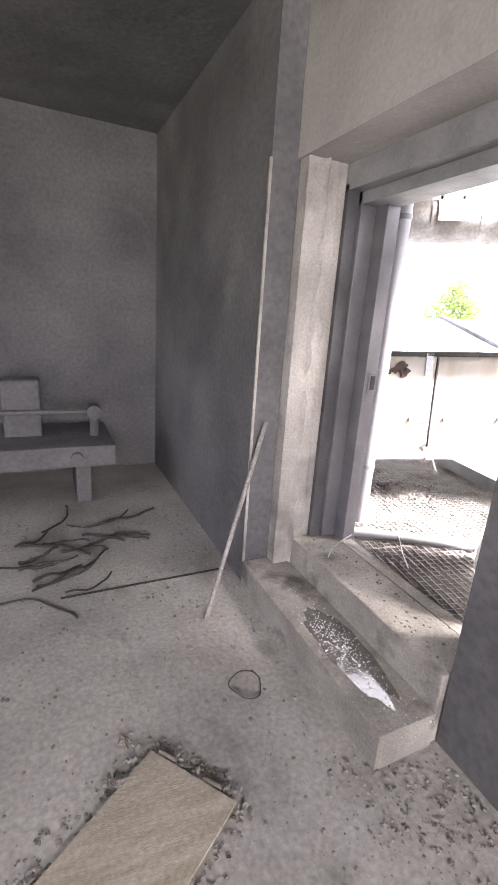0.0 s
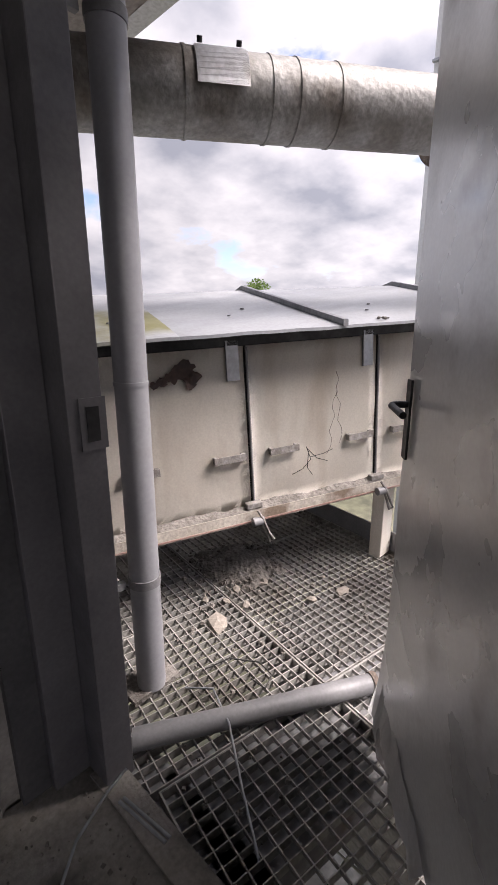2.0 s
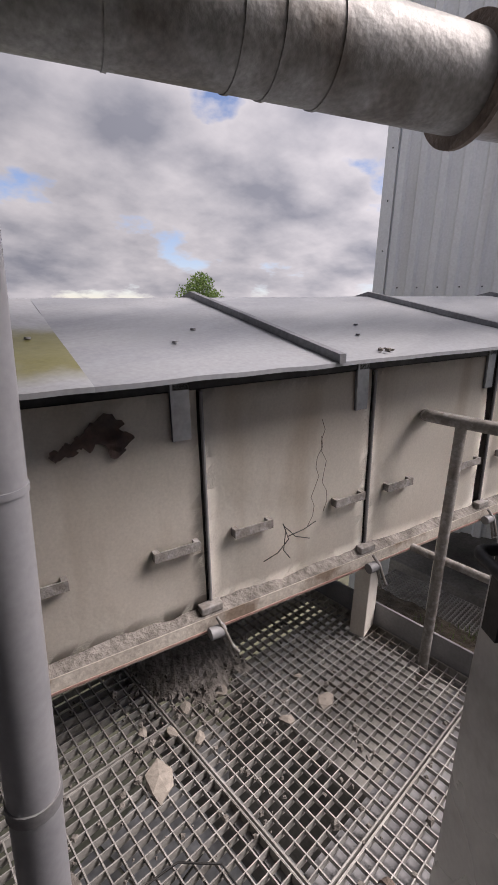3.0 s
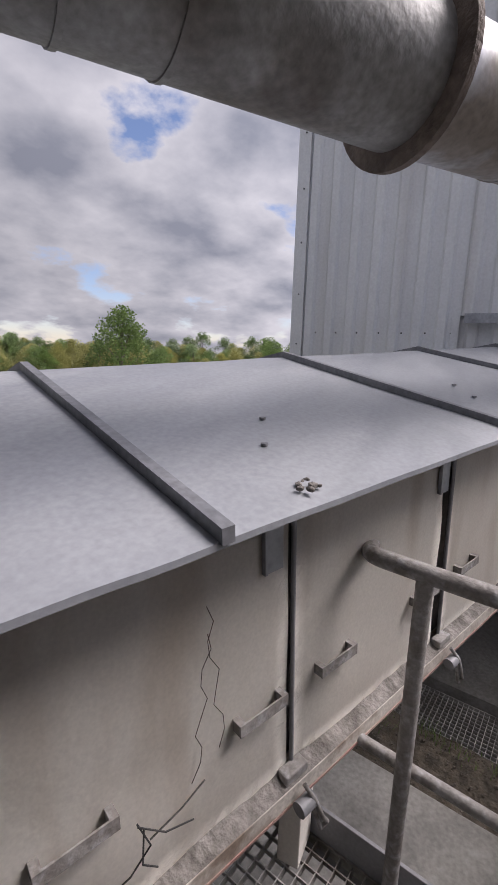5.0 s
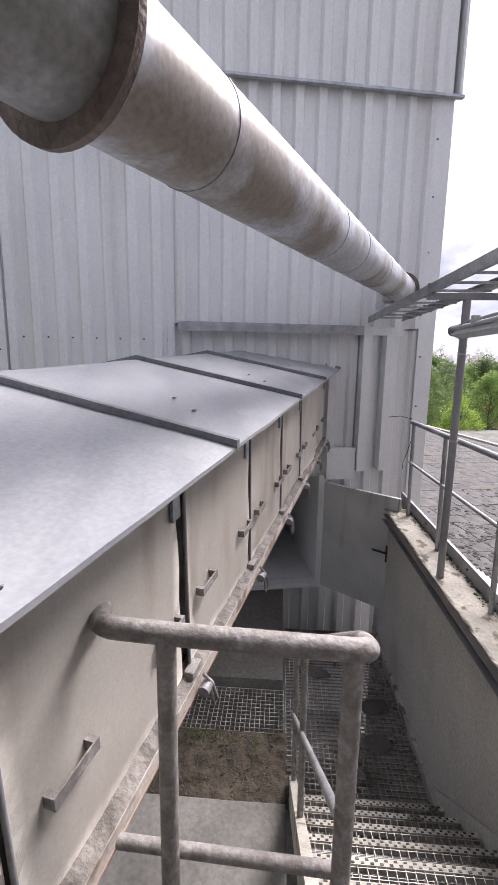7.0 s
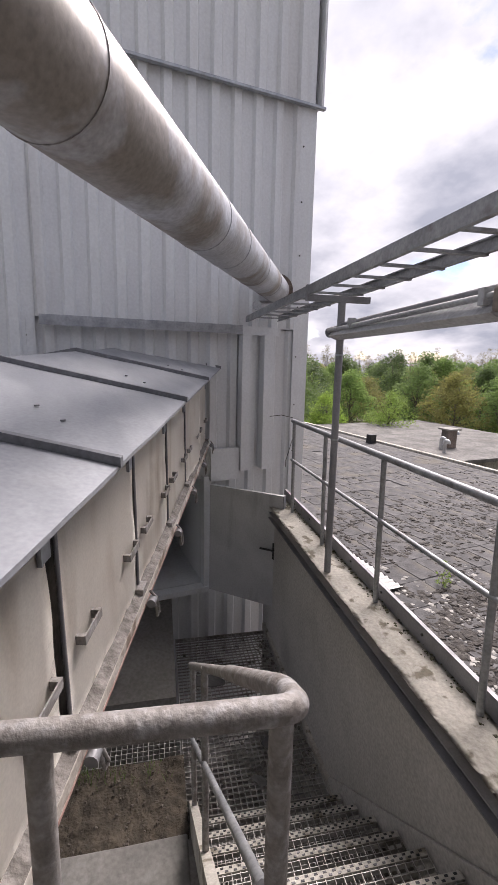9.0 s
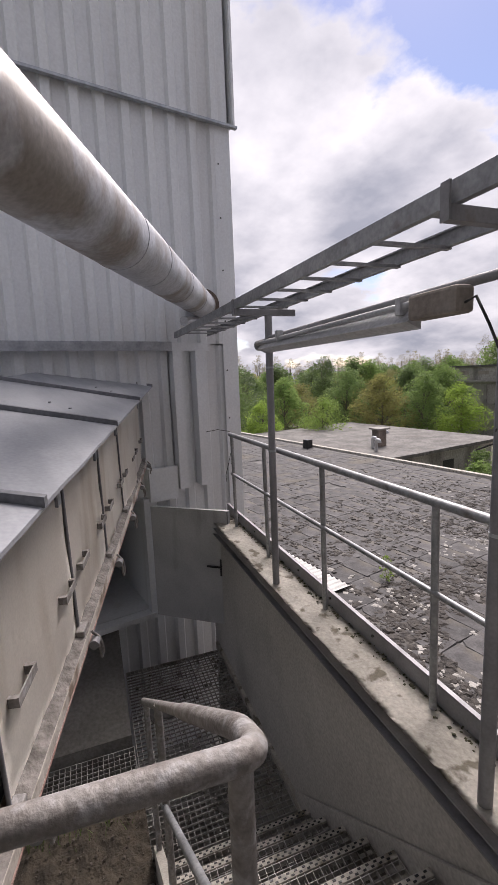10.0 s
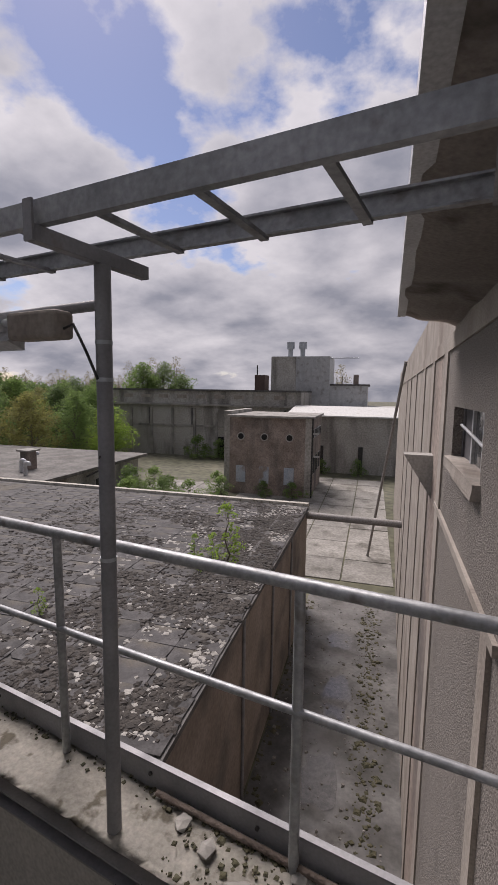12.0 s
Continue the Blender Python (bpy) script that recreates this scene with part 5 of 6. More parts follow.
def facade():
    X = FACADE_X
    f = thing("wall_facade", (X, -10, GROUND), "tall pebbledash facade with beige strips and a barred window", "wall", kind="structure")
    wy0, wy1, wz0, wz1 = -2.36, -0.90, 1.38, 1.87
    # the end towards the door is unseen, lengthened to shade the door frame
    for a in ((-3.0, wy0, GROUND, 2.45), (wy1, 1.55, GROUND, 2.45), (wy0, wy1, GROUND, wz0), (wy0, wy1, wz1, 2.45)):
        part("pebbledash", box(X - 0.35, X, *a), M_pebble, f)
    part("wall_core", box(1.7, X - 0.36, -30, -3.25, GROUND, 3.3), M_conc, f)
    part("band", box(X - 0.35, X + 0.02, -3.0, 1.55, 2.45, 2.62), M_panel, f)
    part("upper_wall", box(X - 0.35, X, -30, 1.55, 2.62, 3.3), M_panel, f)
    y, k = -3.0, 0
    for wd in (0.35, 1.2, 0.25, 1.5, 0.3, 2.4, 0.3, 2.6, 0.3, 2.8, 0.4, 14.5):
        mt = M_panel if k % 2 == 0 else (M_brick if k in (1,) else M_panel)
        o = 0.02 if k % 2 == 0 else 0.0
        part("strip_panel", box(X - 0.35, X + o, y - wd + 0.012, y, GROUND, 2.45), mt, f)
        y -= wd
        k += 1
    part("band", box(X - 0.35, X + 0.02, -26, -3.0, 2.45, 2.62), M_panel, f)
    # black backing, added so the slots between strips look shaded
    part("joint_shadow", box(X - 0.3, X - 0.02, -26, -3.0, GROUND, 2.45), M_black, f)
    part("cable_trunk", box(X, X + 0.03, -3.4, -0.1, 0.62, 0.69), M_panel, f)
    part("cable_trunk", box(X, X + 0.03, -0.40, -0.22, GROUND, 0.62), M_panel, f)
    wn_ = thing("window_1", (X - 0.1, -1.1, wz0), "small barred window with dark panes", "window", kind="structure")
    part("pane", box(X - 0.12, X - 0.115, wy0, wy1, wz0, wz1), M_glass, wn_)
    # near-black sheet in place of an unlit room behind the window
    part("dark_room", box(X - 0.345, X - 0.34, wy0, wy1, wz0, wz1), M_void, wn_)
    for yy in (wy0 + 0.03, -1.87, -1.38, wy1 - 0.03):
        part("window_frame", box(X - 0.13, X - 0.09, yy - 0.03, yy + 0.03, wz0, wz1), M_grey, wn_)
    part("window_bar", tube([(X - 0.06, wy0 + 0.1, 1.70), (X - 0.03, wy1, 1.62)], 0.014, 8), M_grey, wn_)
    part("window_sill", rough_up(box(X - 0.2, X + 0.06, wy0 - 0.05, wy1 + 0.05, wz0 - 0.10, wz0 + 0.01), 0.015, 9, 3), M_panel, wn_)
    # wall console, eaves, pole
    bm = bmesh.new()
    v = [bm.verts.new(p) for p in ((X, -4.4, 1.15), (X + 0.38, -4.4, 1.15), (X, -4.4, 0.55), (X, -4.1, 1.15), (X + 0.38, -4.1, 1.15), (X, -4.1, 0.55))]
    for q in ((0, 1, 2), (5, 4, 3), (0, 3, 4, 1), (1, 4, 5, 2), (2, 5, 3, 0)):
        bm.faces.new([v[i] for i in q])
    part("wall_console", bm, M_conc, f)
    # board, gutter and cover are prolonged out of view to shade the doorway
    e = thing("eaves", (3.2, -1.0, 2.8), "sagging grey-brown eaves board over the facade, run on unseen to shade the door", "eaves", kind="structure")
    bm = bmesh.new()
    nx, ny = 6, 50
    g = [[bm.verts.new((X + 0.53 * i / nx, -2.7 + 8.0 * j / ny, 2.68 + 0.13 * i / nx + 0.03 * noise.noise(Vector((i * 0.4, j * 0.25, 0))))) for i in range(nx + 1)] for j in range(ny + 1)]
    for a, b in zip(g, g[1:]):
        for i in range(nx):
            bm.faces.new((a[i], a[i + 1], b[i + 1], b[i]))
    bmesh.ops.solidify(bm, geom=bm.faces[:], thickness=0.03)
    part("soffit_board", bm, M_wood2, e)
    part("gutter", prism([(3.44, 2.80), (3.52, 2.80), (3.52, 2.95), (3.51, 2.95), (3.51, 2.81), (3.45, 2.81)], -2.75, 5.3, Matrix(((0, 1, 0, 0), (1, 0, 0, 0), (0, 0, 1, 0), (0, 0, 0, 1)))), M_grey, e)
    part("roof_cover", box(2.62, 3.5, -2.7, 5.3, 2.95, 3.3), M_felt, e)
    # the whole front stands at a slight angle to the room
    turn = Matrix.Translation((3.61, 2.392, 1.953)) @ Matrix.Rotation(radians(-2.0), 4, "Z") @ Matrix.Scale(1.165, 4) @ Matrix.Translation((-3.551, -2.359, -1.988))
    for ob in (f, wn_, e):
        ob.matrix_basis = turn @ Matrix.Translation(ob.location)
    solid("leaning_pole", tube([(3.52, -23.4, GROUND), (2.2, -20.0, 3.46)], 0.07, 8), M_rail, "long rusty pole leaning against the facade", "pole")
    solid("alley_pipe", tube([(2.2, -16.0, -3.30), (ROOF_X + 0.1, -16.2, -3.32)], 0.15, 14), M_rail, "pale pipe spanning the alley", "pipe")


def neighbour():
    b = thing("neighbour_building", (10, -10, GROUND), "low building beside the alley with a mossy slate roof", "building", kind="structure")
    part("wall", box(ROOF_X + 0.05, 60, -16.4, -2.55, GROUND, ROOF_Z - 0.12), M_render, b)
    part("roof_deck", box(ROOF_X, 60, -16.45, -2.5, ROOF_Z - 0.12, ROOF_Z - 0.02), M_felt, b)
    part("verge_sheet", prism([(ROOF_X - 0.03, ROOF_Z - 0.14), (ROOF_X + 0.9, ROOF_Z + 0.03), (ROOF_X + 0.9, ROOF_Z - 0.02), (ROOF_X, ROOF_Z - 0.16)], -16.45, -8.8, Matrix(((0, 1, 0, 0), (1, 0, 0, 0), (0, 0, 1, 0), (0, 0, 0, 1)))), M_felt, b)
    part("ridge_kerb", rough_up(box(ROOF_X, 60, -16.55, -16.3, ROOF_Z - 0.1, ROOF_Z + 0.10), 0.03, 2, 3), M_ledge, b)
    for y in (-6.5, -9.5, -12.5):
        part("downpipe", tube([(ROOF_X + 0.02, y, GROUND), (ROOF_X + 0.02, y, ROOF_Z - 0.1)], 0.04, 8), M_steel, b)
    # corrugated sheets at the near edge
    prof = []
    for k in range(0, 121):
        prof.append((10.6 + k * 0.0295, 0.022 * math.cos(k * math.pi / 3)))
    bm = sheet(prof, -4.25, -3.35, lambda s, o, z: Vector((s, z, ROOF_Z + 0.06 + o)))
    part("corrugated_sheet", bm, M_white, b)
    # slates: one mesh for each of four chipped shapes, many pieces
    g = random.Random(41)
    shapes = []
    for k in range(4):
        bm = bmesh.new()
        poly = [(-0.46, -0.30), (0.46, -0.30), (0.46, 0.30), (-0.46, 0.30)]
        poly = [(x + g.uniform(-0.02, 0.02), y + g.uniform(-0.02, 0.02)) for x, y in poly]
        if k > 1:
            poly[2:3] = [(0.46, 0.14 + g.uniform(-0.05, 0.05)), (0.33, 0.30)]
        lo = [bm.verts.new((x, y, 0)) for x, y in poly]
        hi = [bm.verts.new((x * 0.985, y * 0.98, 0.010)) for x, y in poly]
        bm.faces.new(hi)
        for i in range(len(poly)):
            bm.faces.new((lo[i], lo[(i + 1) % len(poly)], hi[(i + 1) % len(poly)], hi[i]))
        shapes.append(mesh_of("slate", bm, M_slate))
    v, f, made = [], [], 0
    for iy in range(23):
        for ix in range(40):
            x, y = ROOF_X + 0.5 + ix * 0.935, -2.82 - iy * 0.61
            if y < -16.1 or g.random() < 0.015:
                continue
            rx, ry, rz, dz = g.gauss(0, 0.007), g.gauss(0, 0.007), g.gauss(0, 0.01), g.uniform(0, 0.008)
            if ix < 14:
                ob = new("slate", shapes[g.randrange(4)])
                ob.parent = b
                m = pose(x, y, ROOF_Z - 0.005 + dz, math.degrees(rx), math.degrees(ry), math.degrees(rz))
                ob.matrix_basis = Matrix.Translation(-Vector(b.location)) @ m
                made += 1
            else:
                n0 = len(v)
                m = pose(x, y, ROOF_Z - 0.005 + dz, math.degrees(rx), math.degrees(ry), math.degrees(rz))
                v += [tuple(m @ Vector((px, py, pz)) - Vector(b.location)) for pz in (0, 0.010) for px, py in ((-0.46, -0.30), (0.46, -0.30), (0.46, 0.30), (-0.46, 0.30))]
                f += [(n0 + 4, n0 + 5, n0 + 6, n0 + 7)] + [(n0 + i, n0 + (i + 1) % 4, n0 + 4 + (i + 1) % 4, n0 + 4 + i) for i in range(4)]
    me = bpy.data.meshes.new("far_slating")
    me.from_pydata(v, [], f)
    me.materials.append(M_slate)
    ob = new("far_slating", me)
    ob.parent = b
    tagged(ob, kind="stuff")
    # litter, moss
    def patch(n, cx, cy, sx, sy):
        return [(g.gauss(cx, sx), g.gauss(cy, sy)) for _ in range(n)]
    keep = lambda ps: [p for p in ps if ROOF_X + 0.1 < p[0] < 40 and -16.2 < p[1] < -2.6]
    def clumps(n, scale, level, seed, x1=15.0, fall=4.5):
        out = []
        while len(out) < n:
            x, y = ROOF_X + 0.1 + g.expovariate(1 / fall), g.uniform(-16.1, -2.7)
            if x < x1 and noise.noise(Vector((x * scale, y * scale, seed))) + 0.4 * noise.noise(Vector((x * scale * 4, y * scale * 4, seed))) > level:
                out.append((x, y))
        return out
    chips("roof_litter", keep(clumps(1500, 0.8, 0.12, 3.0, 12.0, 2.2) + clumps(500, 0.5, 0.2, 4.0)), (0.02, 0.075), M_conc, "pale flaked scraps scattered on the slates", "litter", ROOF_Z + 0.012, 42, 0.22)
    chips("roof_leaf_litter", keep(clumps(3000, 0.55, 0.05, 8.0, 20.0, 5.0)), (0.025, 0.085), M_litter, "dark moss and leaf litter on the slates", "moss", ROOF_Z + 0.012, 43, 0.4)
    chips("dark_litter", keep(clumps(8500, 0.5, 0.02, 11.0, 16.0, 4.0)), (0.025, 0.10), M_litter, "brown decayed litter on the slates", "litter", ROOF_Z + 0.012, 44, 0.35)
    for x, y in ((26.0, -16.0),):
        solid("roof_vent", box(x, x + 0.45, y, y + 0.45, ROOF_Z, ROOF_Z + 0.55, bev=0.02), M_black, "short dark chimney on the slate roof", "chimney")
    # the low house behind with its vents
    h = thing("low_house", (30, -28, GROUND), "low house with a dark felt roof and bent vents", "building")
    part("wall", box(25.5, 43, -36, -22, GROUND, -4.55), M_hall, h)
    part("roof", rough_up(box(24.8, 43.5, -36.6, -21.4, -4.55, -4.3), 0.04, 1, 3), M_felt2, h)
    for yy in (-24.5, -27.5, -30.5):
        # plain black boxes, the dark of the openings put into their colour
        part("window", box(25.44, 25.5, yy, yy + 1.4, -6.6, -5.5), M_black, h)
    for x, y in ((27.5, -23.6), (28.6, -24.4), (29.8, -26.5), (30.6, -28)):
        part("bent_vent", tube(bend([(x, y, -4.3), (x, y, -3.4), (x - 0.35, y, -3.4), (x - 0.35, y, -3.6)], 0.15), 0.13, 10), M_grey, h)
    part("chimney", box(28.6, 29.4, -26.0, -25.2, -4.3, -2.9), M_brick, h)
    part("chimney_cap", box(28.4, 29.6, -26.2, -25.0, -2.9, -2.78), M_conc, h)


def far_buildings():
    b = thing("block_building", (13, -40, GROUND), "two-storey brick block with three round windows", "building")
    zt = -0.4
    part("body", box(8.7, 16.2, -44, -36.3, GROUND, zt), M_brick, b)
    part("roof", box(8.5, 16.4, -44.2, -36.0, zt, zt + 0.18), M_conc, b)
    part("corner_pier", box(16.2, 16.9, -44, -36.8, GROUND, zt + 0.5), M_hall, b)
    part("corner_pier", box(8.65, 9.2, -36.3, -36.22, GROUND, zt), M_hall, b)
    for k, x in enumerate((10.6, 12.9, 15.1)):
        wd = part("round_window", tube([(x, -36.31, -2.15), (x, -36.2, -2.15)], 0.36, 20), M_hall, b)
        # panes here and below are near-black sheets for unlit rooms
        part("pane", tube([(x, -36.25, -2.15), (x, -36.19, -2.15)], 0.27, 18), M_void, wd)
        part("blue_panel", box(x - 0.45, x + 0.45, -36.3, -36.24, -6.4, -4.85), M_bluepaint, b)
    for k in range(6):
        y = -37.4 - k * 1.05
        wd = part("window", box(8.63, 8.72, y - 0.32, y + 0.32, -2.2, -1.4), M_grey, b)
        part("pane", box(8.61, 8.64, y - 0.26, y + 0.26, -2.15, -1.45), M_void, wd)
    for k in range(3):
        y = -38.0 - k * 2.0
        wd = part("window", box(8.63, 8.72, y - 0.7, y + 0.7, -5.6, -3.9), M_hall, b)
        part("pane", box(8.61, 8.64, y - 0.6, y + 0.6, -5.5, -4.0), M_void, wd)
    part("downpipe", tube([(8.6, -36.4, GROUND), (8.6, -36.4, zt)], 0.08, 8), M_black, b)
    for k, z in enumerate((zt - 1.4, -4.0)):
        part("wall_lamp", box(8.1, 8.6, -37 - k, -36.8 - k, z, z + 0.12), M_white, b)
    h = thing("long_hall", (20, -58, GROUND), "long grey concrete factory hall with stained piers", "building")
    part("wall", box(-6, 44, -75, -57, GROUND, -0.2), M_hall, h)
    part("parapet_wall", box(13, 44, -74, -57.4, -0.2, 1.85), M_hall, h)
    part("eaves_ledge", box(12, 44.3, -57.4, -56.5, -0.25, 0.0), M_conc, h)
    part("roof_edge", box(13, 44.3, -74.4, -57.1, 1.85, 2.1), M_felt, h)
    for k in range(9):
        x = 14.5 + k * 3.4
        part("pier", box(x, x + 0.35, -57.0, -56.8, GROUND, -0.6), M_conc, h)
        part("stain_strip", box(x + 0.4, x + 0.7, -57.0, -56.97, -3.0, -0.6), M_felt, h) if k % 2 == 0 else None
    part("band", box(13, 44, -57.0, -56.85, -3.3, -3.0), M_conc, h)
    for k in range(10):
        x = 15.2 + k * 2.9
        part("vent_slot", box(x, x + 1.5, -57.42, -57.36, 0.8, 1.3), M_panel, h)
    for x in (19.0, 23.0):
        # no real opening: the doorway's darkness is a near-black sheet
        part("doorway", box(x, x + 1.8, -57.02, -56.9, GROUND, -4.6), M_void, h)
    s = thing("white_roof_shed", (5, -50, GROUND), "long shed with a pale metal roof", "building")
    part("wall", box(-6, 13.2, -56.8, -50, GROUND, -0.9), M_hall, s)
    part("roof", prism([(-49.6, -0.9), (-57, 0.0), (-57, 0.15), (-49.6, -0.75)], -6, 13.6, ID), M_white, s)
    for x in (4.5, 9.0):
        part("downpipe", box(x, x + 0.5, -50, -49.85, GROUND, -4.3), M_black, s)
    t = thing("roof_house", (17, -72, 2), "pale metal plant house with two round vents", "building")
    part("body", box(10.3, 19.5, -76, -68, -0.5, 7.5), M_grey, t)
    part("side_wall", box(15.6, 19.6, -67.98, -67.9, -0.5, 7.4), M_hall, t)
    for k in range(26):
        part("rib", box(10.4 + k * 0.2, 10.47 + k * 0.2, -68.0, -67.9, 1.25, 7.4), M_grey, t)
    for x in (14.9, 16.9):
        v = part("vent", tube([(x, -70, 7.5), (x, -70, 9.0)], 0.4, 14), M_galv, t)
        part("vent_hood", tube([(x, -70, 8.8), (x, -70, 9.9)], 0.65, 14), M_galv, v)
    part("mast", tube([(6.0, -69, 7.3), (10.3, -69, 7.3)], 0.09, 6), M_galv, t)
    q = thing("dark_penthouse", (22, -70, 2), "dark rusty plant on the hall roof", "machine")
    part("body", box(20.9, 22.6, -72, -69, 1.2, 4.6), M_rustdark, q)
    part("mast", tube([(22.3, -69.5, 4.6), (22.3, -69.5, 6.2)], 0.12, 6), M_black, q)
    r = thing("small_roof_house", (7, -70, 0), "small pale roof building on the hall", "building")
    part("body", box(4.5, 11.5, -76, -69, -0.5, 3.0), M_grey, r)
    part("roof", box(4.2, 11.8, -76.3, -68.7, 3.0, 3.25), M_felt, r)
    part("chimney", box(6.0, 6.8, -72, -71, 3.25, 4.8), M_brick, r)
    # paving slabs of the yard, broken and uneven
    y = thing("yard_paving", (6, -30, GROUND), "cracked pale concrete yard slabs", "paving", kind="structure")
    g = random.Random(51)
    for i in range(5):
        for j in range(9):
            x, yy = 2.2 + i * 2.6, -19.5 - j * 3.0
            if 9.4 < x + 1.2 < 17 and -45 < yy < -34.5:
                continue
            bm = box(x + 0.04, x + 2.55, yy - 2.94, yy, GROUND - 0.05, GROUND + 0.03 + g.uniform(0, 0.03))
            part("slab", bm, M_slabs, y)
    for j in range(5):
        for i in range(6):
            x, yy = 17.5 + i * 2.4, -24 - j * 3.2
            if x > 24.5:
                continue
            part("slab", box(x, x + 2.33, yy - 3.1, yy, GROUND - 0.05, GROUND + 0.03 + g.uniform(0, 0.03)), M_slabs, y)
    for i in range(4):
        for j in range(4):
            part("slab", box(2.65 + i * 1.6, 4.2 + i * 1.6, 1.3 + j * 1.6, 2.86 + j * 1.6, GROUND - 0.05, GROUND + 0.03 + g.uniform(0, 0.02)), M_slabs, y)
    # puddles and dirt of the alley
    for cx, cy, sx, sy in ((4.3, -10.8, 0.42, 1.0), (4.5, -7.6, 0.5, 0.8), (4.4, -14.0, 0.5, 0.6), (4.6, -5.4, 0.4, 0.7)):
        bm = bmesh.new()
        ring = [bm.verts.new((cx + sx * math.cos(a) * (1 + 0.35 * noise.noise(Vector((math.cos(a) * 2 + cx, math.sin(a) * 2, cy)))), cy + sy * math.sin(a) * (1 + 0.35 * noise.noise(Vector((math.cos(a) * 2 + 7, math.sin(a) * 2, cx)))), GROUND + 0.012)) for a in (k * 0.131 for k in range(48))]
        bm.faces.new(ring)
        solid("alley_puddle", bm, M_puddle, "shallow rain puddle in the alley", "puddle", group="alley puddles")
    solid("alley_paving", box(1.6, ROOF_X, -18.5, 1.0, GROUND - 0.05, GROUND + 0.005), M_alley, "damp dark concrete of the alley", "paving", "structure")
    sp = [(g.gauss(3.35, 0.25), g.uniform(-18, -1)) for _ in range(900)] + [(g.gauss(6.2, 0.25), g.uniform(-17, -4)) for _ in range(500)]
    chips("alley_rubble", [p for p in sp if 2.0 < p[0] < ROOF_X], (0.02, 0.09), M_moss, "weeds and rubble along the alley walls", "rubble", GROUND + 0.005, 52, 0.6)
    chips("alley_chips", [(g.uniform(3, 6.3), g.uniform(-18, -1)) for _ in range(500)], (0.015, 0.06), M_dirt, "scattered rubble in the alley", "rubble", GROUND + 0.005, 53)


# ---- plants ----
def leaf_cloud(centres, n, size, g):
    v, f = [], []
    for c, r in centres:
        for _ in range(n):
            d = Vector((g.gauss(0, 1), g.gauss(0, 1), g.gauss(0, 1))).normalized() * r * g.uniform(0.35, 1.05) ** 0.6
            p = Vector(c) + Vector((d.x, d.y, d.z * 0.8))
            a = Vector((g.gauss(0, 1), g.gauss(0, 1), g.gauss(0, 0.7))).normalized()
            b = a.orthogonal().normalized()
            s = size * g.uniform(0.5, 1.2)
            n0 = len(v)
            v += [tuple(p + a * s), tuple(p + b * s * 0.55), tuple(p - a * s * 0.8), tuple(p - b * s * 0.55)]
            f.append((n0, n0 + 1, n0 + 2, n0 + 3))
    return v, f


def tree(name, height, width, trunk_share, material, label, seed, clumps=46, per=46, leaf=0.17, category="tree"):
    g = random.Random(seed)
    t = thing(name, (0, 0, 0), label, category, "trees behind the yard")
    bm = bmesh.new()
    lean = Vector((g.uniform(-0.05, 0.05), g.uniform(-0.05, 0.05), 1))
    top = lean * height * 0.85
    bm_tube(bm, [lean * height * 0.85 * k / 6 + Vector((g.uniform(-0.1, 0.1), g.uniform(-0.1, 0.1), 0)) * (k > 0) for k in range(7)], height * 0.018, 7, True, height * 0.004)
    centres = []
    for k in range(clumps):
        u = g.random()
        z = height * (trunk_share + (1 - trunk_share) * u)
        prof = math.sin(math.pi * min(1, 0.12 + 0.88 * u) ** 0.8) ** 0.7
        r = width * 0.5 * prof * g.uniform(0.35, 1.0)
        a = g.uniform(0, 6.28)
        c = Vector((r * math.cos(a), r * math.sin(a), z)) + lean * 0
        cr = width * g.uniform(0.09, 0.19)
        centres.append((c, cr))
        if k % 3 == 0:
            st = lean * (z * g.uniform(0.45, 0.8))
            bm_tube(bm, [st, st.lerp(c, 0.5) + Vector((0, 0, -0.03 * height)), c], height * 0.006, 5, False, height * 0.0015)
    part("trunk", bm, M_bark, t)
    v, f = leaf_cloud(centres, per, leaf, g)
    me = bpy.data.meshes.new("crown")
    me.from_pydata(v, [], f)
    me.materials.append(material)
    ob = new("crown", me)
    ob.parent = t
    return t


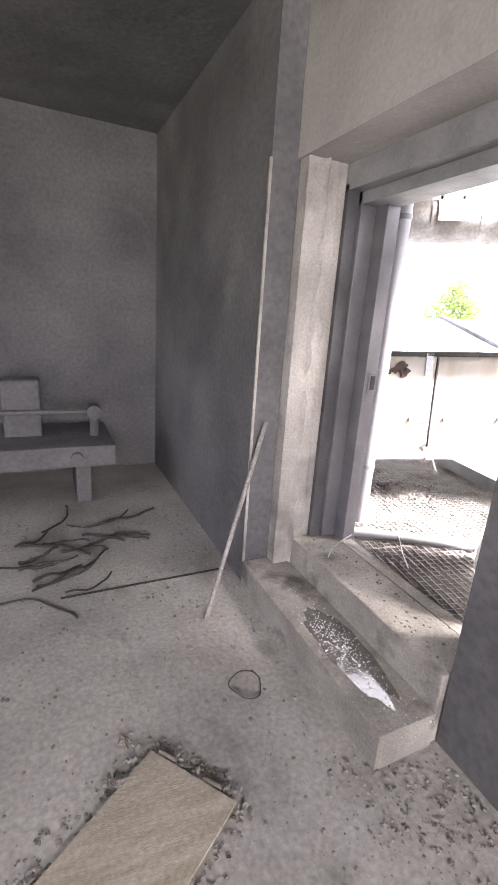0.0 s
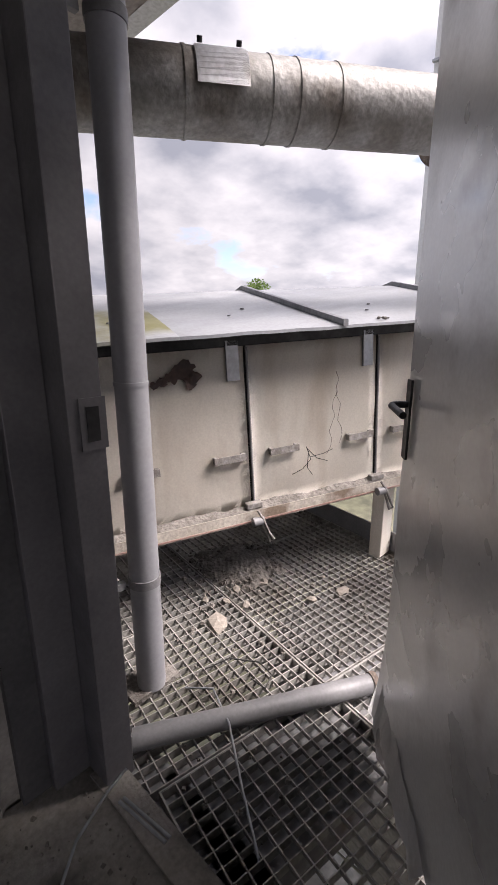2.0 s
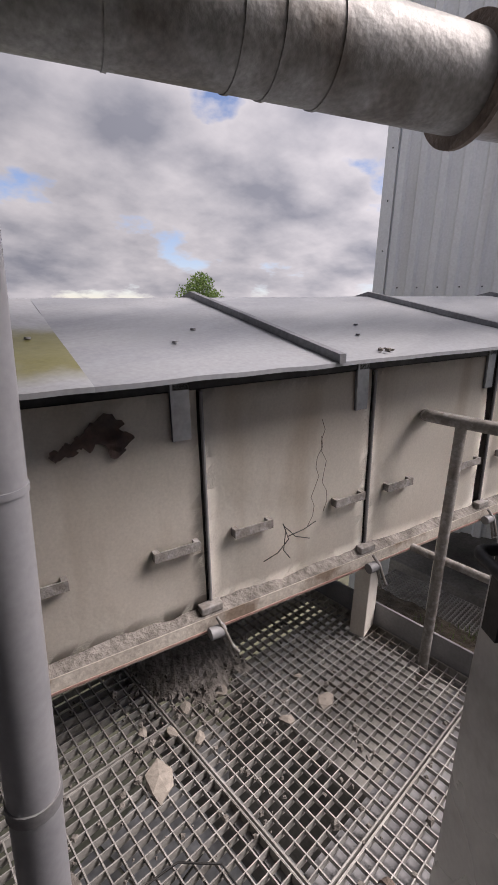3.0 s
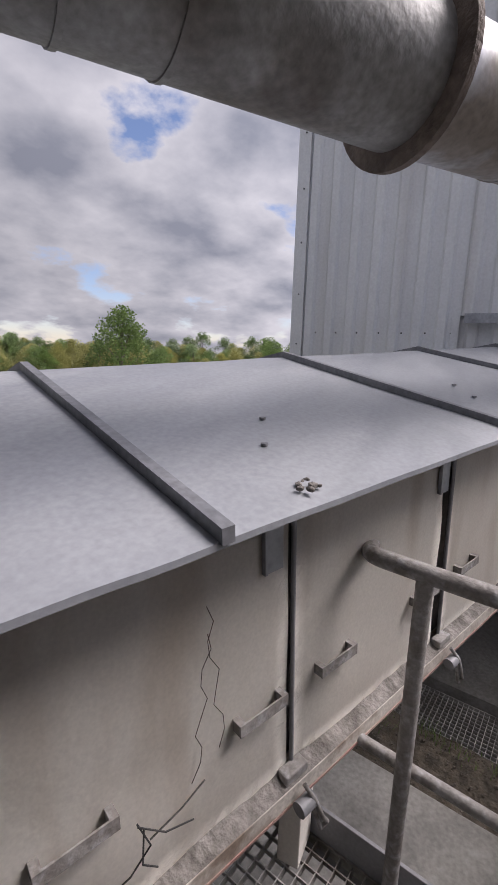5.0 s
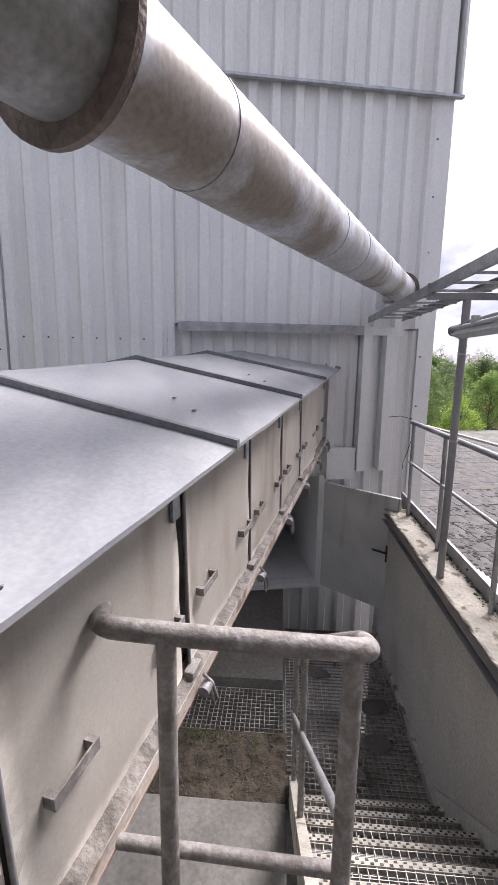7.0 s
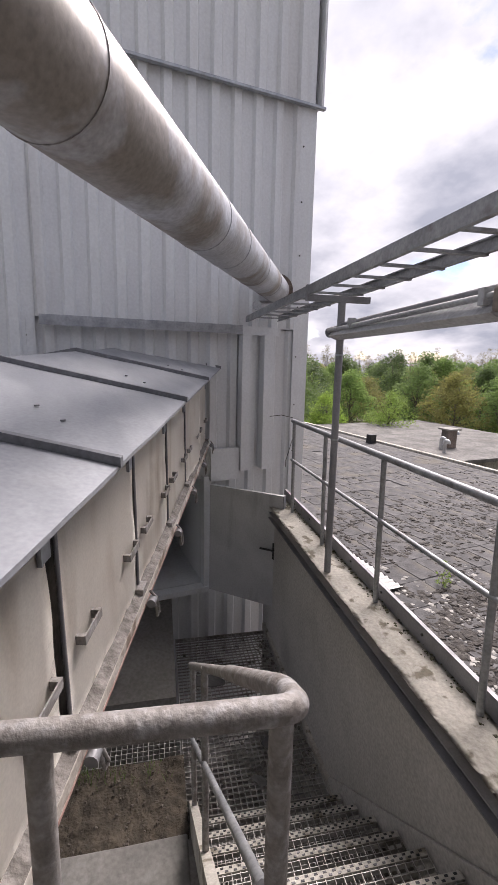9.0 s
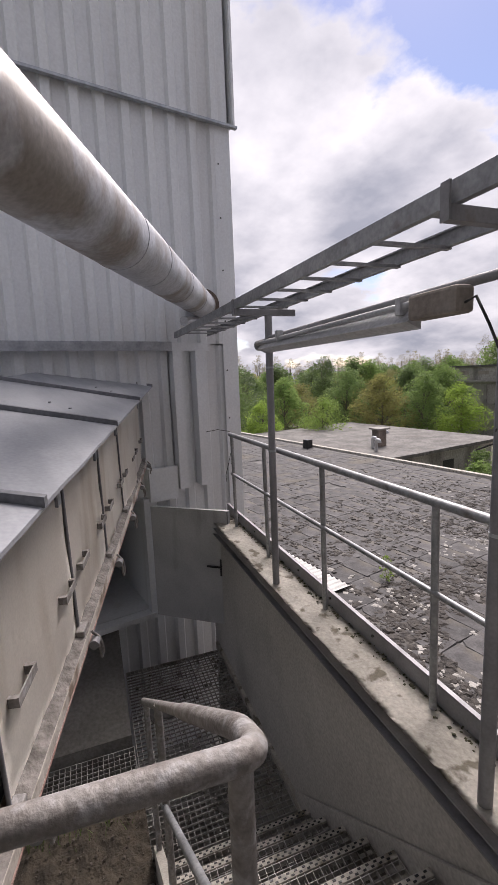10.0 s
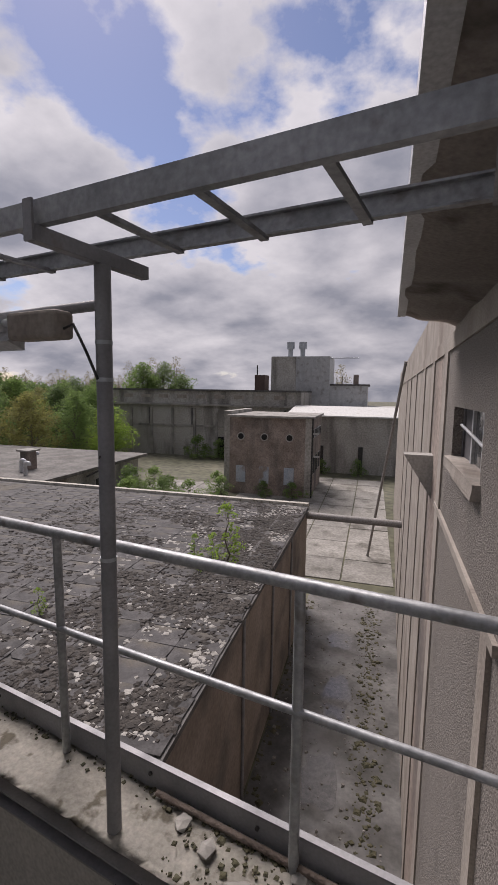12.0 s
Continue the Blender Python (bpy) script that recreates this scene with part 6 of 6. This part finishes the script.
def plants():
    g = random.Random(61)
    protos = [tree("broadleaf_tree", 9.0, 7.5, 0.12, M_leaf_bright, "bright green spring tree behind the roof", 1, 90, 85, 0.17),
              tree("broadleaf_tree", 9.5, 8.5, 0.10, M_leaf_olive, "olive-green rounded willow behind the roof", 2, 90, 85, 0.17),
              tree("broadleaf_tree", 11.0, 8.0, 0.12, M_leaf_mid, "mid-green dense tree at the yard edge", 3, 90, 80, 0.19),
              tree("broadleaf_tree", 11.5, 8.5, 0.10, M_leaf_dark, "dark green tree at the wood edge", 4, 60, 60, 0.2),
              tree("bare_tree", 15.0, 5.0, 0.3, M_leaf_bare, "tall thin tree just coming into leaf", 5, 60, 34, 0.13)]
    used = set()
    def put(k, x, y, s, rz=None):
        m = pose(x, y, GROUND, 0, 0, g.uniform(0, 360) if rz is None else rz) @ Matrix.Diagonal((s, s, s * g.uniform(0.93, 1.07), 1))
        if k not in used:
            used.add(k)
            protos[k].matrix_basis = m
        else:
            c = copy_thing(protos[k], ID)
            c.matrix_basis = m
    # in polar terms round the viewpoint: degrees from the x axis, metres, kind, size
    for a, d, k, s in ((-48, 58, 1, 0.88), (-41, 50, 0, 0.74), (-57, 57, 0, 0.78), (-53, 60, 2, 0.80), (-36, 56, 2, 0.80), (-33, 50, 0, 0.66), (-29, 54, 2, 0.82), (-25, 48, 0, 0.72), (-21, 44, 0, 0.76), (-17, 46, 2, 0.78),
                       (-13, 48, 0, 0.80), (-9, 50, 3, 0.85), (-44, 66, 2, 0.84), (-38, 64, 1, 0.82), (-31, 64, 3, 0.84), (-51, 68, 3, 0.86), (-55.5, 66, 2, 0.86), (-5, 56, 2, 0.9)):
        put(k, 3.6 + d * math.cos(radians(a)), 2.4 + d * math.sin(radians(a)), s)
    for i in range(135):
        a, d = g.uniform(-57, -2), g.uniform(70, 112)
        put(g.choice((2, 2, 3, 0, 1, 2)), 3.6 + d * math.cos(radians(a)), 2.4 + d * math.sin(radians(a)), g.uniform(0.80, 0.98))
    for i in range(110):
        a, d = -60 + 60 * i / 110 + g.uniform(-0.6, 0.6), g.uniform(118, 140)
        put(4, 3.6 + d * math.cos(radians(a)), 2.4 + d * math.sin(radians(a)), g.uniform(0.75, 1.0))
    # behind the hall
    for a, d, k, s in ((-62, 100, 4, 1.1), (-61, 96, 2, 1.25), (-63.5, 98, 2, 1.3), (-59.5, 102, 4, 1.0), (-65, 104, 4, 1.2), (-66, 100, 2, 1.15), (-80, 110, 4, 1.0), (-82, 112, 4, 1.1), (-84, 108, 4, 1.0), (-78, 112, 4, 0.95), (-86, 110, 4, 1.1)):
        put(k, 3.6 + d * math.cos(radians(a)), 2.4 + d * math.sin(radians(a)), s)
    # the wooded rise on the other side of the tower
    for i in range(125):
        a, d = 14 + 50 * i / 125 + g.uniform(-1, 1), g.uniform(110, 165)
        put(g.choice((1, 1, 2, 3, 1)), 3.4 + d * math.cos(radians(a)), 2.5 + d * math.sin(radians(a)), 0.0076 * d * g.uniform(0.92, 1.12))
    put(2, 3.4 + 78 * math.cos(radians(42)), 2.5 + 78 * math.sin(radians(42)), 1.35)
    # shrubs and saplings near by
    sh = tree("shrub", 2.0, 2.6, 0.02, M_leaf_mid, "green shrub growing in the yard", 9, 34, 40, 0.09, "shrub")
    spots = [(18.0, -31, 1.0), (19.6, -29.5, 1.2), (21.5, -27.5, 1.3), (20.3, -32, 1.0), (16.4, -34.6, 0.9), (17.2, -35.6, 1.0), (12.8, -35.6, 0.7), (10.2, -35.8, 0.7), (23.5, -31, 1.4), (22.5, -33.5, 1.2), (9.2, -36.6, 0.6), (26.0, -20.2, 1.0), (28.5, -19.8, 1.3), (5.0, -49, 0.9), (9.0, -49, 0.8), (20, -55, 1.6), (24, -55.5, 1.3), (27, -55, 1.5)]
    for i, (x, y, s) in enumerate(spots):
        m = pose(x, y, GROUND, 0, 0, g.uniform(0, 360)) @ Matrix.Diagonal((s, s, s, 1))
        if i == 0:
            sh.matrix_basis = m
        else:
            copy_thing(sh, ID).matrix_basis = m
    sp = tree("sapling", 1.7, 1.0, 0.08, M_leaf_bright, "light green sapling rooted in the slate roof", 12, 24, 26, 0.05, "sapling")
    sp.matrix_basis = pose(7.45, -9.2, ROOF_Z)
    for x, y, s in ((8.3, -8.9, 0.5), (8.0, -9.6, 0.42), (10.4, -5.2, 0.35), (7.9, -8.4, 0.3)):
        copy_thing(sp, ID).matrix_basis = pose(x, y, ROOF_Z, 0, 0, 70 * x) @ Matrix.Diagonal((s, s, s, 1))


solid("ground", box(-400, 400, -500, 400, GROUND - 0.5, GROUND), M_ground, "rough grassy ground around old concrete yards", "ground", "structure")
room()
room_things()
door()
panel = deck()
conveyor()
duct()
tower()
parapet()
railing()
cable_ladder()
stairs()
handrail()
lower_yard(panel)
facade()
far_buildings()
plants()
neighbour()
